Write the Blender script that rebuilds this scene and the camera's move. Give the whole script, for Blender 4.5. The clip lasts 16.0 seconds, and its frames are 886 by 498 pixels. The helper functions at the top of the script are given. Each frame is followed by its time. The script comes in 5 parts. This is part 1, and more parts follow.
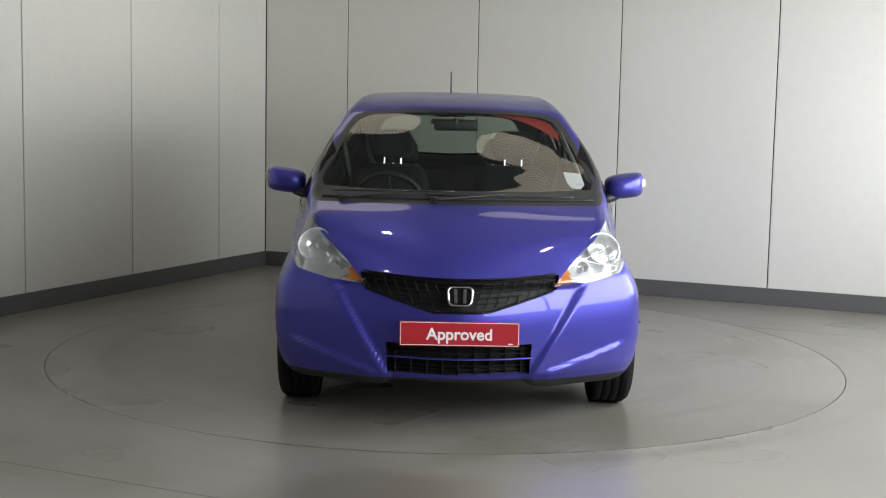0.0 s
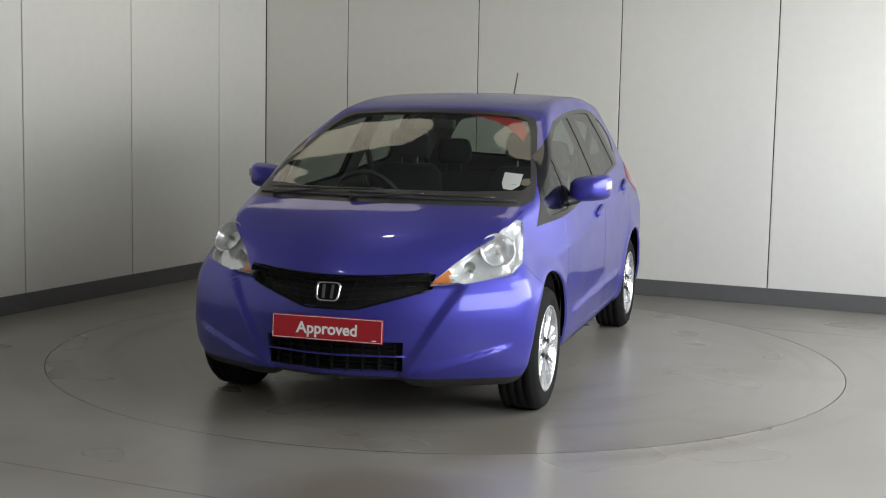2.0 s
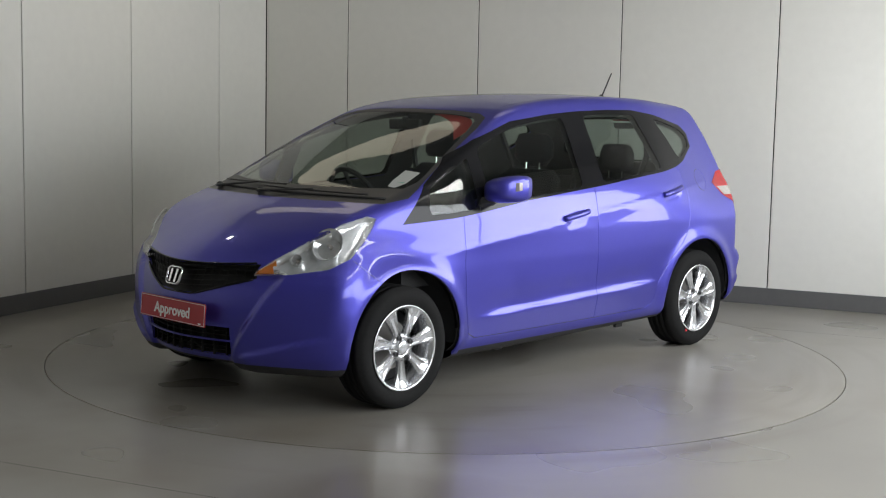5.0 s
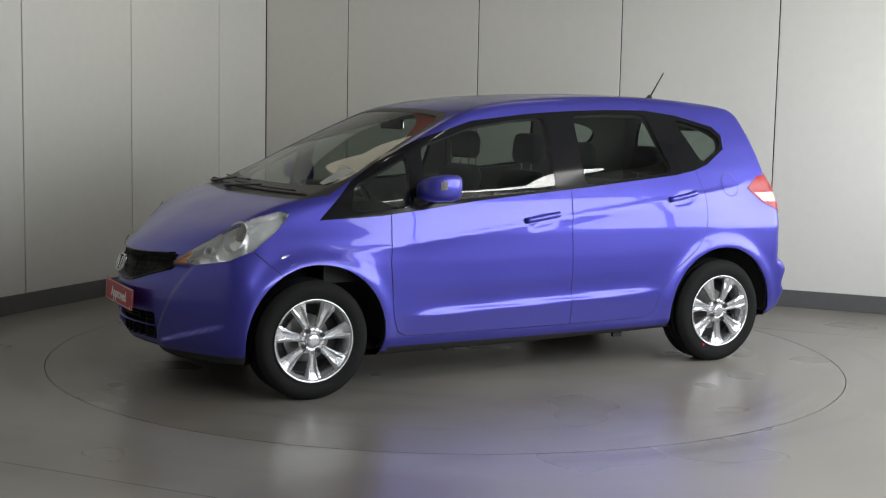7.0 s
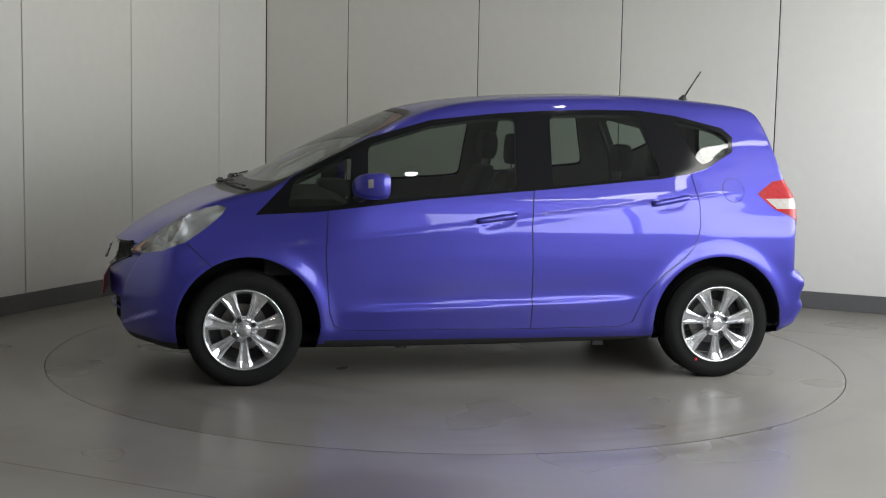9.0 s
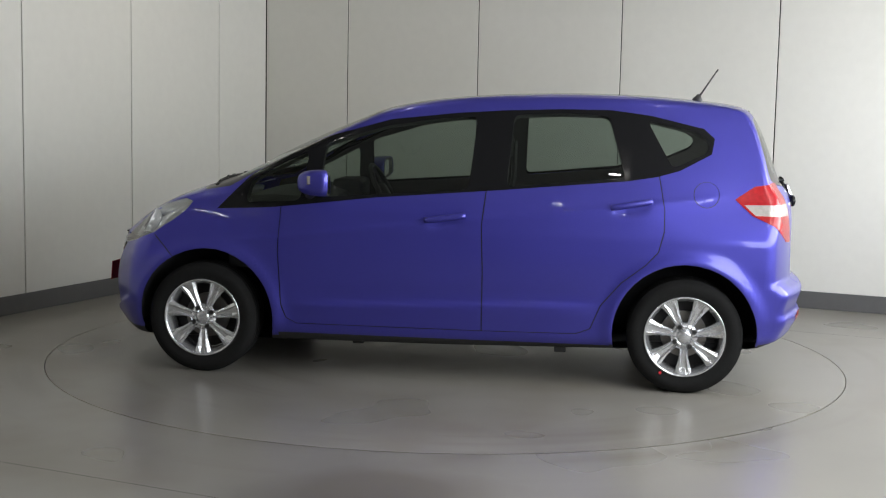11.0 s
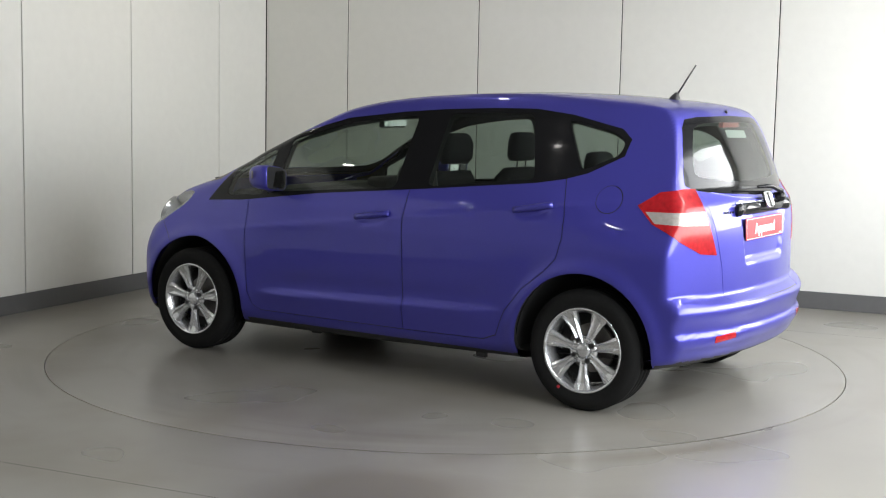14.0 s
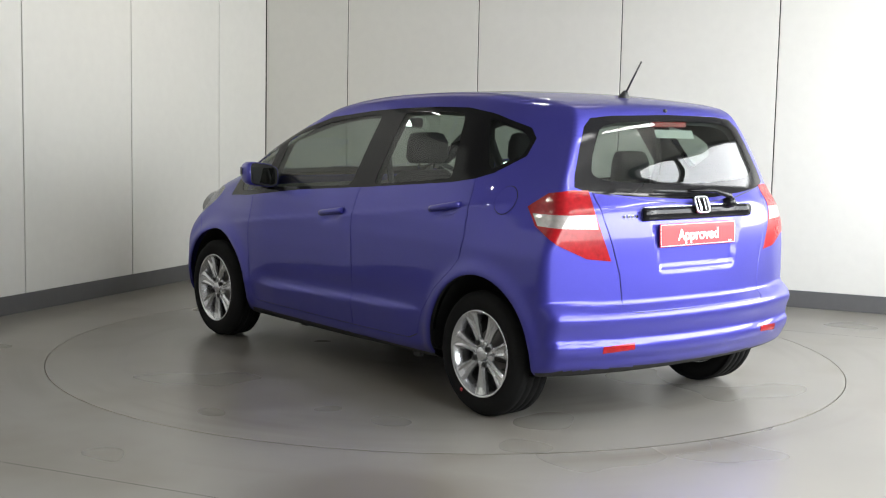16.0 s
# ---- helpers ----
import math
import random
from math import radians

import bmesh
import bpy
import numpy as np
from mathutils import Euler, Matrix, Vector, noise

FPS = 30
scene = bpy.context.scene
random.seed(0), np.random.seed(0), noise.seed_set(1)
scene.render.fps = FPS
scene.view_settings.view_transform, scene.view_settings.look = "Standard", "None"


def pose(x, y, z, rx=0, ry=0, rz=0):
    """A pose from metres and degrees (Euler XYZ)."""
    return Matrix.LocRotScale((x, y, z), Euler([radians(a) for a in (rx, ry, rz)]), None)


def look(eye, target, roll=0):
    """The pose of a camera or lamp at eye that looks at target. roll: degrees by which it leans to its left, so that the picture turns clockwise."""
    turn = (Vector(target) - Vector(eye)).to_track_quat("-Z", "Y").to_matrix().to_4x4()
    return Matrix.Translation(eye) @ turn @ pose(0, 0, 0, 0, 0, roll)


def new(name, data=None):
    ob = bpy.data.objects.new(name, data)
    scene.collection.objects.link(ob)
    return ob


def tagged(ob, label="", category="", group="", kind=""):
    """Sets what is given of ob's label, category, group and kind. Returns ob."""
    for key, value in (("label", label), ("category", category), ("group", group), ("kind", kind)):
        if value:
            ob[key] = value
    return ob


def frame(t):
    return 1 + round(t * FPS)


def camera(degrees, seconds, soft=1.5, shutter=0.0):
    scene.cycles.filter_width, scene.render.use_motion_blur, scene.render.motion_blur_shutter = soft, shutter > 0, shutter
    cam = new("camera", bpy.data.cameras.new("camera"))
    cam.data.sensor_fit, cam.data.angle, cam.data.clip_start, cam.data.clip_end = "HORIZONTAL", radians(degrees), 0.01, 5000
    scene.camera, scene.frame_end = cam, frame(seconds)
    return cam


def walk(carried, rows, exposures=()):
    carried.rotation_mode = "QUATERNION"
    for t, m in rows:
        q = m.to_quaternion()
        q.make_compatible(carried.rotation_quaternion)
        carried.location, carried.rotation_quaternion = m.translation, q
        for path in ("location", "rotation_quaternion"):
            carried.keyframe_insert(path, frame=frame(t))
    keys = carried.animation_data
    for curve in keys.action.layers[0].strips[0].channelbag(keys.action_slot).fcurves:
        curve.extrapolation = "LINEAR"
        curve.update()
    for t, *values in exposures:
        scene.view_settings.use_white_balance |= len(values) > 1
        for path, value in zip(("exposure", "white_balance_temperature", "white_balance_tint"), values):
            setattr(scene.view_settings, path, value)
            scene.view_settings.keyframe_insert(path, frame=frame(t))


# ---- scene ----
# ---- camera: it stands still on a tripod ----
cam = camera(37.75, 16.0, soft=1.15)
STAND = pose(0.0, -7.479, 1.436, 83.638, -1.152, 0.325)
EXPOSURES = [(0.0, 0.3), (2.0, 0.22), (3.5, 0.17), (7.0, -0.02), (9.0, 0.0), (11.5, 0.38), (12.5, 0.57), (14.5, 0.68), (16.0, 0.75)]
walk(cam, [(0.0, STAND), (16.0, STAND)], EXPOSURES)

# turn of the turntable: seconds, degrees
TURN = [(0.0, -89.0), (0.5, -93.3), (1.0, -97.75), (1.5, -102.2), (2.0, -106.65), (2.5, -111.1), (3.0, -115.55), (3.5, -119.95),
        (4.0, -124.4), (5.2, -135.2), (6.5, -146.8), (7.0, -151.35), (7.5, -155.85), (8.0, -160.3), (8.5, -164.75), (9.0, -169.15),
        (10.2, -179.9), (11.5, -191.35), (12.0, -195.65), (12.5, -199.9), (13.0, -204.05), (13.5, -208.4), (14.0, -212.9),
        (14.5, -217.55), (15.0, -222.2), (15.5, -226.8), (16.0, -231.35)]
CAR_X, CAR_Y = -0.072, 0.027          # the car's place on the turntable
DISC_R = 2.244

# ---- room axes: a runs along the far wall, b towards it ----
CORNER = Vector((-1.606, 3.866, 0.0))
AX = Vector((0.9150, -0.4035, 0.0))
BX = Vector((0.4035, 0.9150, 0.0))
ROOM_A, ROOM_B, ROOM_H = 6.8, 13.0, 3.2
ROOM = Matrix(((AX.x, BX.x, 0, CORNER.x), (AX.y, BX.y, 0, CORNER.y), (0, 0, 1, 0), (0, 0, 0, 1)))

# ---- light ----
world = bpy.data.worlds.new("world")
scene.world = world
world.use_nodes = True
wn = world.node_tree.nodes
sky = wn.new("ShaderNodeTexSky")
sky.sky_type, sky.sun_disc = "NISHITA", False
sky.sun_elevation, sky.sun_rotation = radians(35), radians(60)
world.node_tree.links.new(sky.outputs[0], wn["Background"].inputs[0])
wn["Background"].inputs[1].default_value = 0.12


def area_lamp(name, m, sx, sy, watts, colour):
    la = bpy.data.lights.new(name, "AREA")
    la.shape, la.size, la.size_y, la.energy, la.color = "RECTANGLE", sx, sy, watts, colour
    ob = new(name, la)
    ob.matrix_world = m
    return ob
# ---- materials ----
def material(name):
    m = bpy.data.materials.new(name)
    m.use_nodes = True
    nt = m.node_tree
    return m, nt, nt.nodes["Principled BSDF"]


def node(nt, kind, **sockets):
    n = nt.nodes.new(kind)
    for key, value in sockets.items():
        n.inputs[key.replace("_", " ")].default_value = value
    return n


def plain(name, colour, rough=0.5, metal=0.0, coat=0.0, grain=0.0, scale=60.0, bump=0.0, spec=0.5):
    """A surface with slight variation of tone and gloss at two scales."""
    m, nt, p = material(name)
    p.inputs["Roughness"].default_value, p.inputs["Metallic"].default_value = rough, metal
    p.inputs["Coat Weight"].default_value, p.inputs["Coat Roughness"].default_value = coat, 0.03
    p.inputs["Specular IOR Level"].default_value = spec
    p.inputs["Base Color"].default_value = (*colour, 1)
    if grain:
        tc = nt.nodes.new("ShaderNodeTexCoord")
        fine = node(nt, "ShaderNodeTexNoise", Scale=scale, Detail=5.0)
        broad = node(nt, "ShaderNodeTexNoise", Scale=scale / 15, Detail=3.0)
        nt.links.new(tc.outputs["Object"], fine.inputs["Vector"])
        nt.links.new(tc.outputs["Object"], broad.inputs["Vector"])
        add = nt.nodes.new("ShaderNodeMath")
        nt.links.new(fine.outputs[0], add.inputs[0])
        nt.links.new(broad.outputs[0], add.inputs[1])
        ramp = node(nt, "ShaderNodeMapRange", From_Min=0.6, From_Max=1.4, To_Min=1 - grain, To_Max=1 + grain)
        nt.links.new(add.outputs[0], ramp.inputs["Value"])
        mul = nt.nodes.new("ShaderNodeVectorMath")
        mul.operation = "SCALE"
        mul.inputs[0].default_value = colour
        nt.links.new(ramp.outputs[0], mul.inputs["Scale"])
        nt.links.new(mul.outputs[0], p.inputs["Base Color"])
        if bump:
            b = node(nt, "ShaderNodeBump", Strength=bump, Distance=0.002)
            nt.links.new(fine.outputs[0], b.inputs["Height"])
            nt.links.new(b.outputs[0], p.inputs["Normal"])
    return m


def glass(name, tint, gloss_rough=0.0, ior=1.5):
    """A thin tinted pane: light passes through, gloss grows at grazing angles."""
    m, nt, p = material(name)
    nt.nodes.remove(p)
    tr = nt.nodes.new("ShaderNodeBsdfTransparent")
    tr.inputs[0].default_value = (*tint, 1)
    gl = node(nt, "ShaderNodeBsdfGlossy", Roughness=gloss_rough)
    lw = node(nt, "ShaderNodeLayerWeight", Blend=0.5)
    power = nt.nodes.new("ShaderNodeMath")
    power.operation = "POWER"
    power.inputs[1].default_value = 5.0
    nt.links.new(lw.outputs["Facing"], power.inputs[0])
    fr = node(nt, "ShaderNodeMapRange", From_Min=0.0, From_Max=1.0, To_Min=((ior - 1) / (ior + 1)) ** 2 * 1.6, To_Max=1.0)
    nt.links.new(power.outputs[0], fr.inputs["Value"])
    mix = nt.nodes.new("ShaderNodeMixShader")
    nt.links.new(fr.outputs[0], mix.inputs[0])
    nt.links.new(tr.outputs[0], mix.inputs[1])
    nt.links.new(gl.outputs[0], mix.inputs[2])
    nt.links.new(mix.outputs[0], nt.nodes["Material Output"].inputs[0])
    return m


def glowing(name, colour, strength):
    m, nt, p = material(name)
    p.inputs["Base Color"].default_value = (*colour, 1)
    p.inputs["Emission Color"].default_value = (*colour, 1)
    p.inputs["Emission Strength"].default_value = strength
    return m


def car_paint():
    """Violet-blue metallic paint under clear lacquer, with fine flakes and a faint dust film."""
    m, nt, p = material("paint_violet")
    tc = nt.nodes.new("ShaderNodeTexCoord")
    flake = node(nt, "ShaderNodeTexVoronoi", Scale=900.0)
    dust = node(nt, "ShaderNodeTexNoise", Scale=3.0, Detail=6.0)
    for n in (flake, dust):
        nt.links.new(tc.outputs["Object"], n.inputs["Vector"])
    ramp = node(nt, "ShaderNodeMapRange", From_Min=0.0, From_Max=1.0, To_Min=0.86, To_Max=1.14)
    nt.links.new(flake.outputs["Color"], ramp.inputs["Value"])
    mul = nt.nodes.new("ShaderNodeVectorMath")
    mul.operation = "SCALE"
    mul.inputs[0].default_value = (0.056, 0.053, 0.37)
    nt.links.new(ramp.outputs[0], mul.inputs["Scale"])
    nt.links.new(mul.outputs[0], p.inputs["Base Color"])
    rough = node(nt, "ShaderNodeMapRange", From_Min=0.3, From_Max=0.7, To_Min=0.36, To_Max=0.44)
    nt.links.new(dust.outputs[0], rough.inputs["Value"])
    nt.links.new(rough.outputs[0], p.inputs["Roughness"])
    p.inputs["Metallic"].default_value = 0.62
    p.inputs["Coat Weight"].default_value = 0.65
    p.inputs["Coat Roughness"].default_value = 0.012
    return m


def concrete(name, tone, rough_lo, rough_hi):
    """Polished, worn concrete: cloudy stains, fine grit, gloss that varies with wear."""
    m, nt, p = material(name)
    tc = nt.nodes.new("ShaderNodeTexCoord")
    lift = nt.nodes.new("ShaderNodeVectorMath")
    lift.operation = "ADD"
    lift.inputs[1].default_value = (3.1, 5.3, 0.37)
    nt.links.new(tc.outputs["Object"], lift.inputs[0])
    cloud = node(nt, "ShaderNodeTexNoise", Scale=0.55, Detail=3.0, Roughness=0.45)
    stain = node(nt, "ShaderNodeTexNoise", Scale=1.8, Detail=1.0, Roughness=0.4)
    grit = node(nt, "ShaderNodeTexNoise", Scale=6.0, Detail=1.0)
    for n in (cloud, stain, grit):
        nt.links.new(lift.outputs[0], n.inputs["Vector"])
    a = node(nt, "ShaderNodeMapRange", From_Min=0.0, From_Max=1.0, To_Min=0.58, To_Max=1.40)
    b = node(nt, "ShaderNodeMapRange", From_Min=0.0, From_Max=1.0, To_Min=0.88, To_Max=1.12)
    c = node(nt, "ShaderNodeMapRange", From_Min=0.0, From_Max=1.0, To_Min=0.975, To_Max=1.025)
    for n, r in ((cloud, a), (stain, b), (grit, c)):
        nt.links.new(n.outputs[0], r.inputs["Value"])
    m1, m2 = nt.nodes.new("ShaderNodeMath"), nt.nodes.new("ShaderNodeMath")
    m1.operation = m2.operation = "MULTIPLY"
    nt.links.new(a.outputs[0], m1.inputs[0])
    nt.links.new(b.outputs[0], m1.inputs[1])
    nt.links.new(m1.outputs[0], m2.inputs[0])
    nt.links.new(c.outputs[0], m2.inputs[1])
    mul = nt.nodes.new("ShaderNodeVectorMath")
    mul.operation = "SCALE"
    blotch = node(nt, "ShaderNodeTexNoise", Scale=1.1, Detail=3.0, Roughness=0.5)
    nt.links.new(lift.outputs[0], blotch.inputs["Vector"])
    soil = node(nt, "ShaderNodeMapRange", From_Min=0.45, From_Max=0.80, To_Min=0.0, To_Max=0.9)
    soil.interpolation_type = "SMOOTHSTEP"
    nt.links.new(blotch.outputs[0], soil.inputs["Value"])
    # tyre marks that follow the turntable's turn
    flat = nt.nodes.new("ShaderNodeSeparateXYZ")
    nt.links.new(tc.outputs["Object"], flat.inputs[0])
    reach = nt.nodes.new("ShaderNodeVectorMath")
    reach.operation = "LENGTH"
    nt.links.new(tc.outputs["Object"], reach.inputs[0])
    swing = nt.nodes.new("ShaderNodeMath")
    swing.operation = "ARCTAN2"
    nt.links.new(flat.outputs["Y"], swing.inputs[0])
    nt.links.new(flat.outputs["X"], swing.inputs[1])
    polar = nt.nodes.new("ShaderNodeCombineXYZ")
    nt.links.new(reach.outputs["Value"], polar.inputs[0])
    nt.links.new(swing.outputs[0], polar.inputs[1])
    spread = nt.nodes.new("ShaderNodeVectorMath")
    spread.operation = "MULTIPLY"
    spread.inputs[1].default_value = (4.5, 0.8, 0)
    nt.links.new(polar.outputs[0], spread.inputs[0])
    arcs = node(nt, "ShaderNodeTexNoise", Scale=1.0, Detail=3.0, Roughness=0.5)
    nt.links.new(spread.outputs[0], arcs.inputs["Vector"])
    marks = node(nt, "ShaderNodeMapRange", From_Min=0.48, From_Max=0.85, To_Min=0.0, To_Max=1.0)
    marks.interpolation_type = "SMOOTHSTEP"
    nt.links.new(arcs.outputs[0], marks.inputs["Value"])
    near = node(nt, "ShaderNodeMapRange", From_Min=2.9, From_Max=2.2, To_Min=0.0, To_Max=1.0)
    nt.links.new(reach.outputs["Value"], near.inputs["Value"])
    fade = nt.nodes.new("ShaderNodeMath")
    fade.operation = "MULTIPLY"
    nt.links.new(marks.outputs[0], fade.inputs[0])
    nt.links.new(near.outputs[0], fade.inputs[1])
    # one old spill in front of the turntable
    gap = nt.nodes.new("ShaderNodeVectorMath")
    gap.operation = "DISTANCE"
    gap.inputs[1].default_value = (-0.22, -2.72, 0)
    nt.links.new(tc.outputs["Object"], gap.inputs[0])
    wobble = nt.nodes.new("ShaderNodeMath")
    wobble.operation = "MULTIPLY_ADD"
    wobble.inputs[1].default_value = 0.9
    nt.links.new(blotch.outputs[0], wobble.inputs[0])
    nt.links.new(gap.outputs["Value"], wobble.inputs[2])
    spill = node(nt, "ShaderNodeMapRange", From_Min=0.62, From_Max=0.90, To_Min=0.75, To_Max=0.0)
    nt.links.new(wobble.outputs[0], spill.inputs["Value"])
    worst = nt.nodes.new("ShaderNodeMath")
    worst.operation = "MAXIMUM"
    nt.links.new(fade.outputs[0], worst.inputs[0])
    nt.links.new(spill.outputs[0], worst.inputs[1])
    both = nt.nodes.new("ShaderNodeMath")
    both.operation = "MAXIMUM"
    nt.links.new(worst.outputs[0], both.inputs[0])
    nt.links.new(soil.outputs[0], both.inputs[1])
    dirt = nt.nodes.new("ShaderNodeMix")
    dirt.data_type = "RGBA"
    dirt.inputs["A"].default_value = (*tone, 1)
    dirt.inputs["B"].default_value = (tone[0] * 0.62, tone[1] * 0.57, tone[2] * 0.50, 1)
    nt.links.new(both.outputs[0], dirt.inputs["Factor"])
    nt.links.new(dirt.outputs["Result"], mul.inputs[0])
    nt.links.new(m2.outputs[0], mul.inputs["Scale"])
    nt.links.new(mul.outputs[0], p.inputs["Base Color"])
    r = node(nt, "ShaderNodeMapRange", From_Min=0.0, From_Max=1.0, To_Min=rough_lo, To_Max=rough_hi)
    nt.links.new(stain.outputs[0], r.inputs["Value"])
    nt.links.new(r.outputs[0], p.inputs["Roughness"])
    return m


PAINT = car_paint()
WALL = plain("wall_laminate", (0.72, 0.715, 0.675), 0.42, grain=0.03, scale=14.0, bump=0.02)
DARK_GAP = plain("joint_dark", (0.035, 0.033, 0.03), 0.9)
SKIRTING = plain("skirting_grey", (0.105, 0.105, 0.105), 0.5, grain=0.08, scale=20.0)
FLOOR = concrete("floor_concrete", (0.24, 0.23, 0.205), 0.24, 0.34)
CEILING = plain("ceiling_paint", (0.20, 0.20, 0.195), 0.8, grain=0.05)
GREY_WALL = plain("plain_wall", (0.48, 0.48, 0.47), 0.7, grain=0.06)
STEEL = plain("steel_edge", (0.55, 0.52, 0.45), 0.3, metal=1.0, grain=0.1)
GLASS = glass("window_glass", (0.50, 0.56, 0.52))
SCREEN_GLASS = glass("windscreen_glass", (0.60, 0.66, 0.61))
LENS = glass("lamp_lens", (0.92, 0.93, 0.93), ior=1.45)
BLACK_GLOSS = plain("black_gloss", (0.008, 0.008, 0.009), 0.10, spec=0.22)
BLACK_SATIN = plain("black_satin", (0.022, 0.022, 0.023), 0.42, grain=0.15)
BLACK_PLASTIC = plain("black_plastic", (0.018, 0.018, 0.019), 0.6, grain=0.2, bump=0.1, scale=200.0)
GRILLE_BLACK = plain("grille_black", (0.008, 0.008, 0.008), 0.5, grain=0.2, spec=0.25)
RUBBER = plain("tyre_rubber", (0.010, 0.010, 0.010), 0.8, grain=0.25, scale=80.0, bump=0.1, spec=0.15)
ALLOY = plain("alloy_silver", (0.66, 0.67, 0.69), 0.26, metal=0.85, coat=0.5, grain=0.04)
CHROME = plain("chrome", (0.80, 0.81, 0.83), 0.06, metal=1.0)
REFLECTOR = plain("lamp_reflector", (0.84, 0.85, 0.86), 0.14, metal=0.65, grain=0.15, scale=38.0, bump=0.9)
DISC = plain("brake_disc", (0.30, 0.29, 0.28), 0.35, metal=0.9, grain=0.1)
AMBER = plain("amber_lens", (0.55, 0.17, 0.03), 0.15, coat=0.8)
RED_LENS = plain("red_lens", (0.30, 0.006, 0.010), 0.22, coat=0.25, grain=0.45, scale=45.0, bump=0.5, spec=0.3)
CLEAR_LENS = plain("clear_tail_lens", (0.42, 0.39, 0.37), 0.2, metal=0.3, coat=0.4, grain=0.2, scale=60.0)
RED_SIGN = plain("plate_red", (0.40, 0.012, 0.022), 0.4, coat=0.1, grain=0.04)
WHITE_SIGN = plain("plate_white", (0.82, 0.81, 0.80), 0.4)
LINING = plain("lining_grey", (0.05, 0.05, 0.048), 0.85, grain=0.1)
FABRIC = plain("seat_fabric", (0.018, 0.018, 0.020), 0.9, grain=0.3, scale=150.0, bump=0.3)
DASH = plain("dash_plastic", (0.022, 0.022, 0.023), 0.65, grain=0.2, scale=200.0, bump=0.2)
PAPER = plain("sticker_white", (0.42, 0.44, 0.42), 0.5)
GREEN = plain("sticker_green", (0.12, 0.35, 0.25), 0.5)
MIRROR = plain("mirror_glass", (0.85, 0.86, 0.87), 0.02, metal=1.0)
# ---- mesh helpers ----
def mesh_object(name, bm, mat, parent=None, label="", smooth=False):
    me = bpy.data.meshes.new(name)
    bm.to_mesh(me)
    bm.free()
    if smooth:
        for p in me.polygons:
            p.use_smooth = True
    me.materials.append(mat)
    ob = new(name, me)
    ob.parent = parent
    if label:
        tagged(ob, label)
    return ob


def part(name, bm, mat, parent, label="", smooth=False):
    return mesh_object(name, bm, mat, parent, label, smooth)


def box(bm, x0, x1, y0, y1, z0, z1, bevel=0.0, m=None, segments=2):
    made = bmesh.ops.create_cube(bm, size=1.0)["verts"]
    for v in made:
        v.co = Vector((x0 + (v.co.x + 0.5) * (x1 - x0), y0 + (v.co.y + 0.5) * (y1 - y0), z0 + (v.co.z + 0.5) * (z1 - z0)))
    if bevel:
        edges = list({e for v in made for e in v.link_edges})
        out = bmesh.ops.bevel(bm, geom=edges, offset=bevel, segments=segments, affect="EDGES", profile=0.5)
        made = list({v for f in out["faces"] for v in f.verts} | {v for v in made if v.is_valid})
    if m is not None:
        bmesh.ops.transform(bm, matrix=m, verts=made)
    return made


def lathe(bm, profile, segments, m, closed=False):
    """Turns (radius, height) pairs about the local z axis."""
    rings = []
    for r, h in profile:
        rings.append([bm.verts.new(m @ Vector((r * math.cos(2 * math.pi * k / segments), r * math.sin(2 * math.pi * k / segments), h)))
                      for k in range(segments)])
    pairs = list(zip(rings, rings[1:])) + ([(rings[-1], rings[0])] if closed else [])
    for a, b in pairs:
        for k in range(segments):
            bm.faces.new((a[k], a[(k + 1) % segments], b[(k + 1) % segments], b[k]))
    return rings


def tube(bm, points, radius, segments=8, taper=1.0):
    """A round bar along a line of points."""
    pts = [Vector(p) for p in points]
    rings = []
    for i, p in enumerate(pts):
        d = (pts[min(i + 1, len(pts) - 1)] - pts[max(i - 1, 0)]).normalized()
        u = d.orthogonal().normalized() if i == 0 else (rings[-1][1] - d * rings[-1][1].dot(d)).normalized()
        v = d.cross(u)
        r = radius * (1 + (taper - 1) * i / (len(pts) - 1))
        rings.append(([bm.verts.new(p + r * (math.cos(2 * math.pi * k / segments) * u + math.sin(2 * math.pi * k / segments) * v))
                       for k in range(segments)], u))
    for (a, _), (b, _) in zip(rings, rings[1:]):
        for k in range(segments):
            bm.faces.new((a[k], a[(k + 1) % segments], b[(k + 1) % segments], b[k]))
    bm.faces.new(rings[0][0][::-1])
    bm.faces.new(rings[-1][0])


def prism(bm, outline, place, depth):
    """A plate with the given 2D outline; place maps (u, v, w) to space, w runs 0 to depth."""
    n = len(outline)
    lo = [bm.verts.new(place(u, v, 0.0)) for u, v in outline]
    hi = [bm.verts.new(place(u, v, depth)) for u, v in outline]
    bm.faces.new(lo[::-1])
    bm.faces.new(hi)
    for k in range(n):
        bm.faces.new((lo[k], lo[(k + 1) % n], hi[(k + 1) % n], hi[k]))
    bmesh.ops.recalc_face_normals(bm, faces=bm.faces[:])


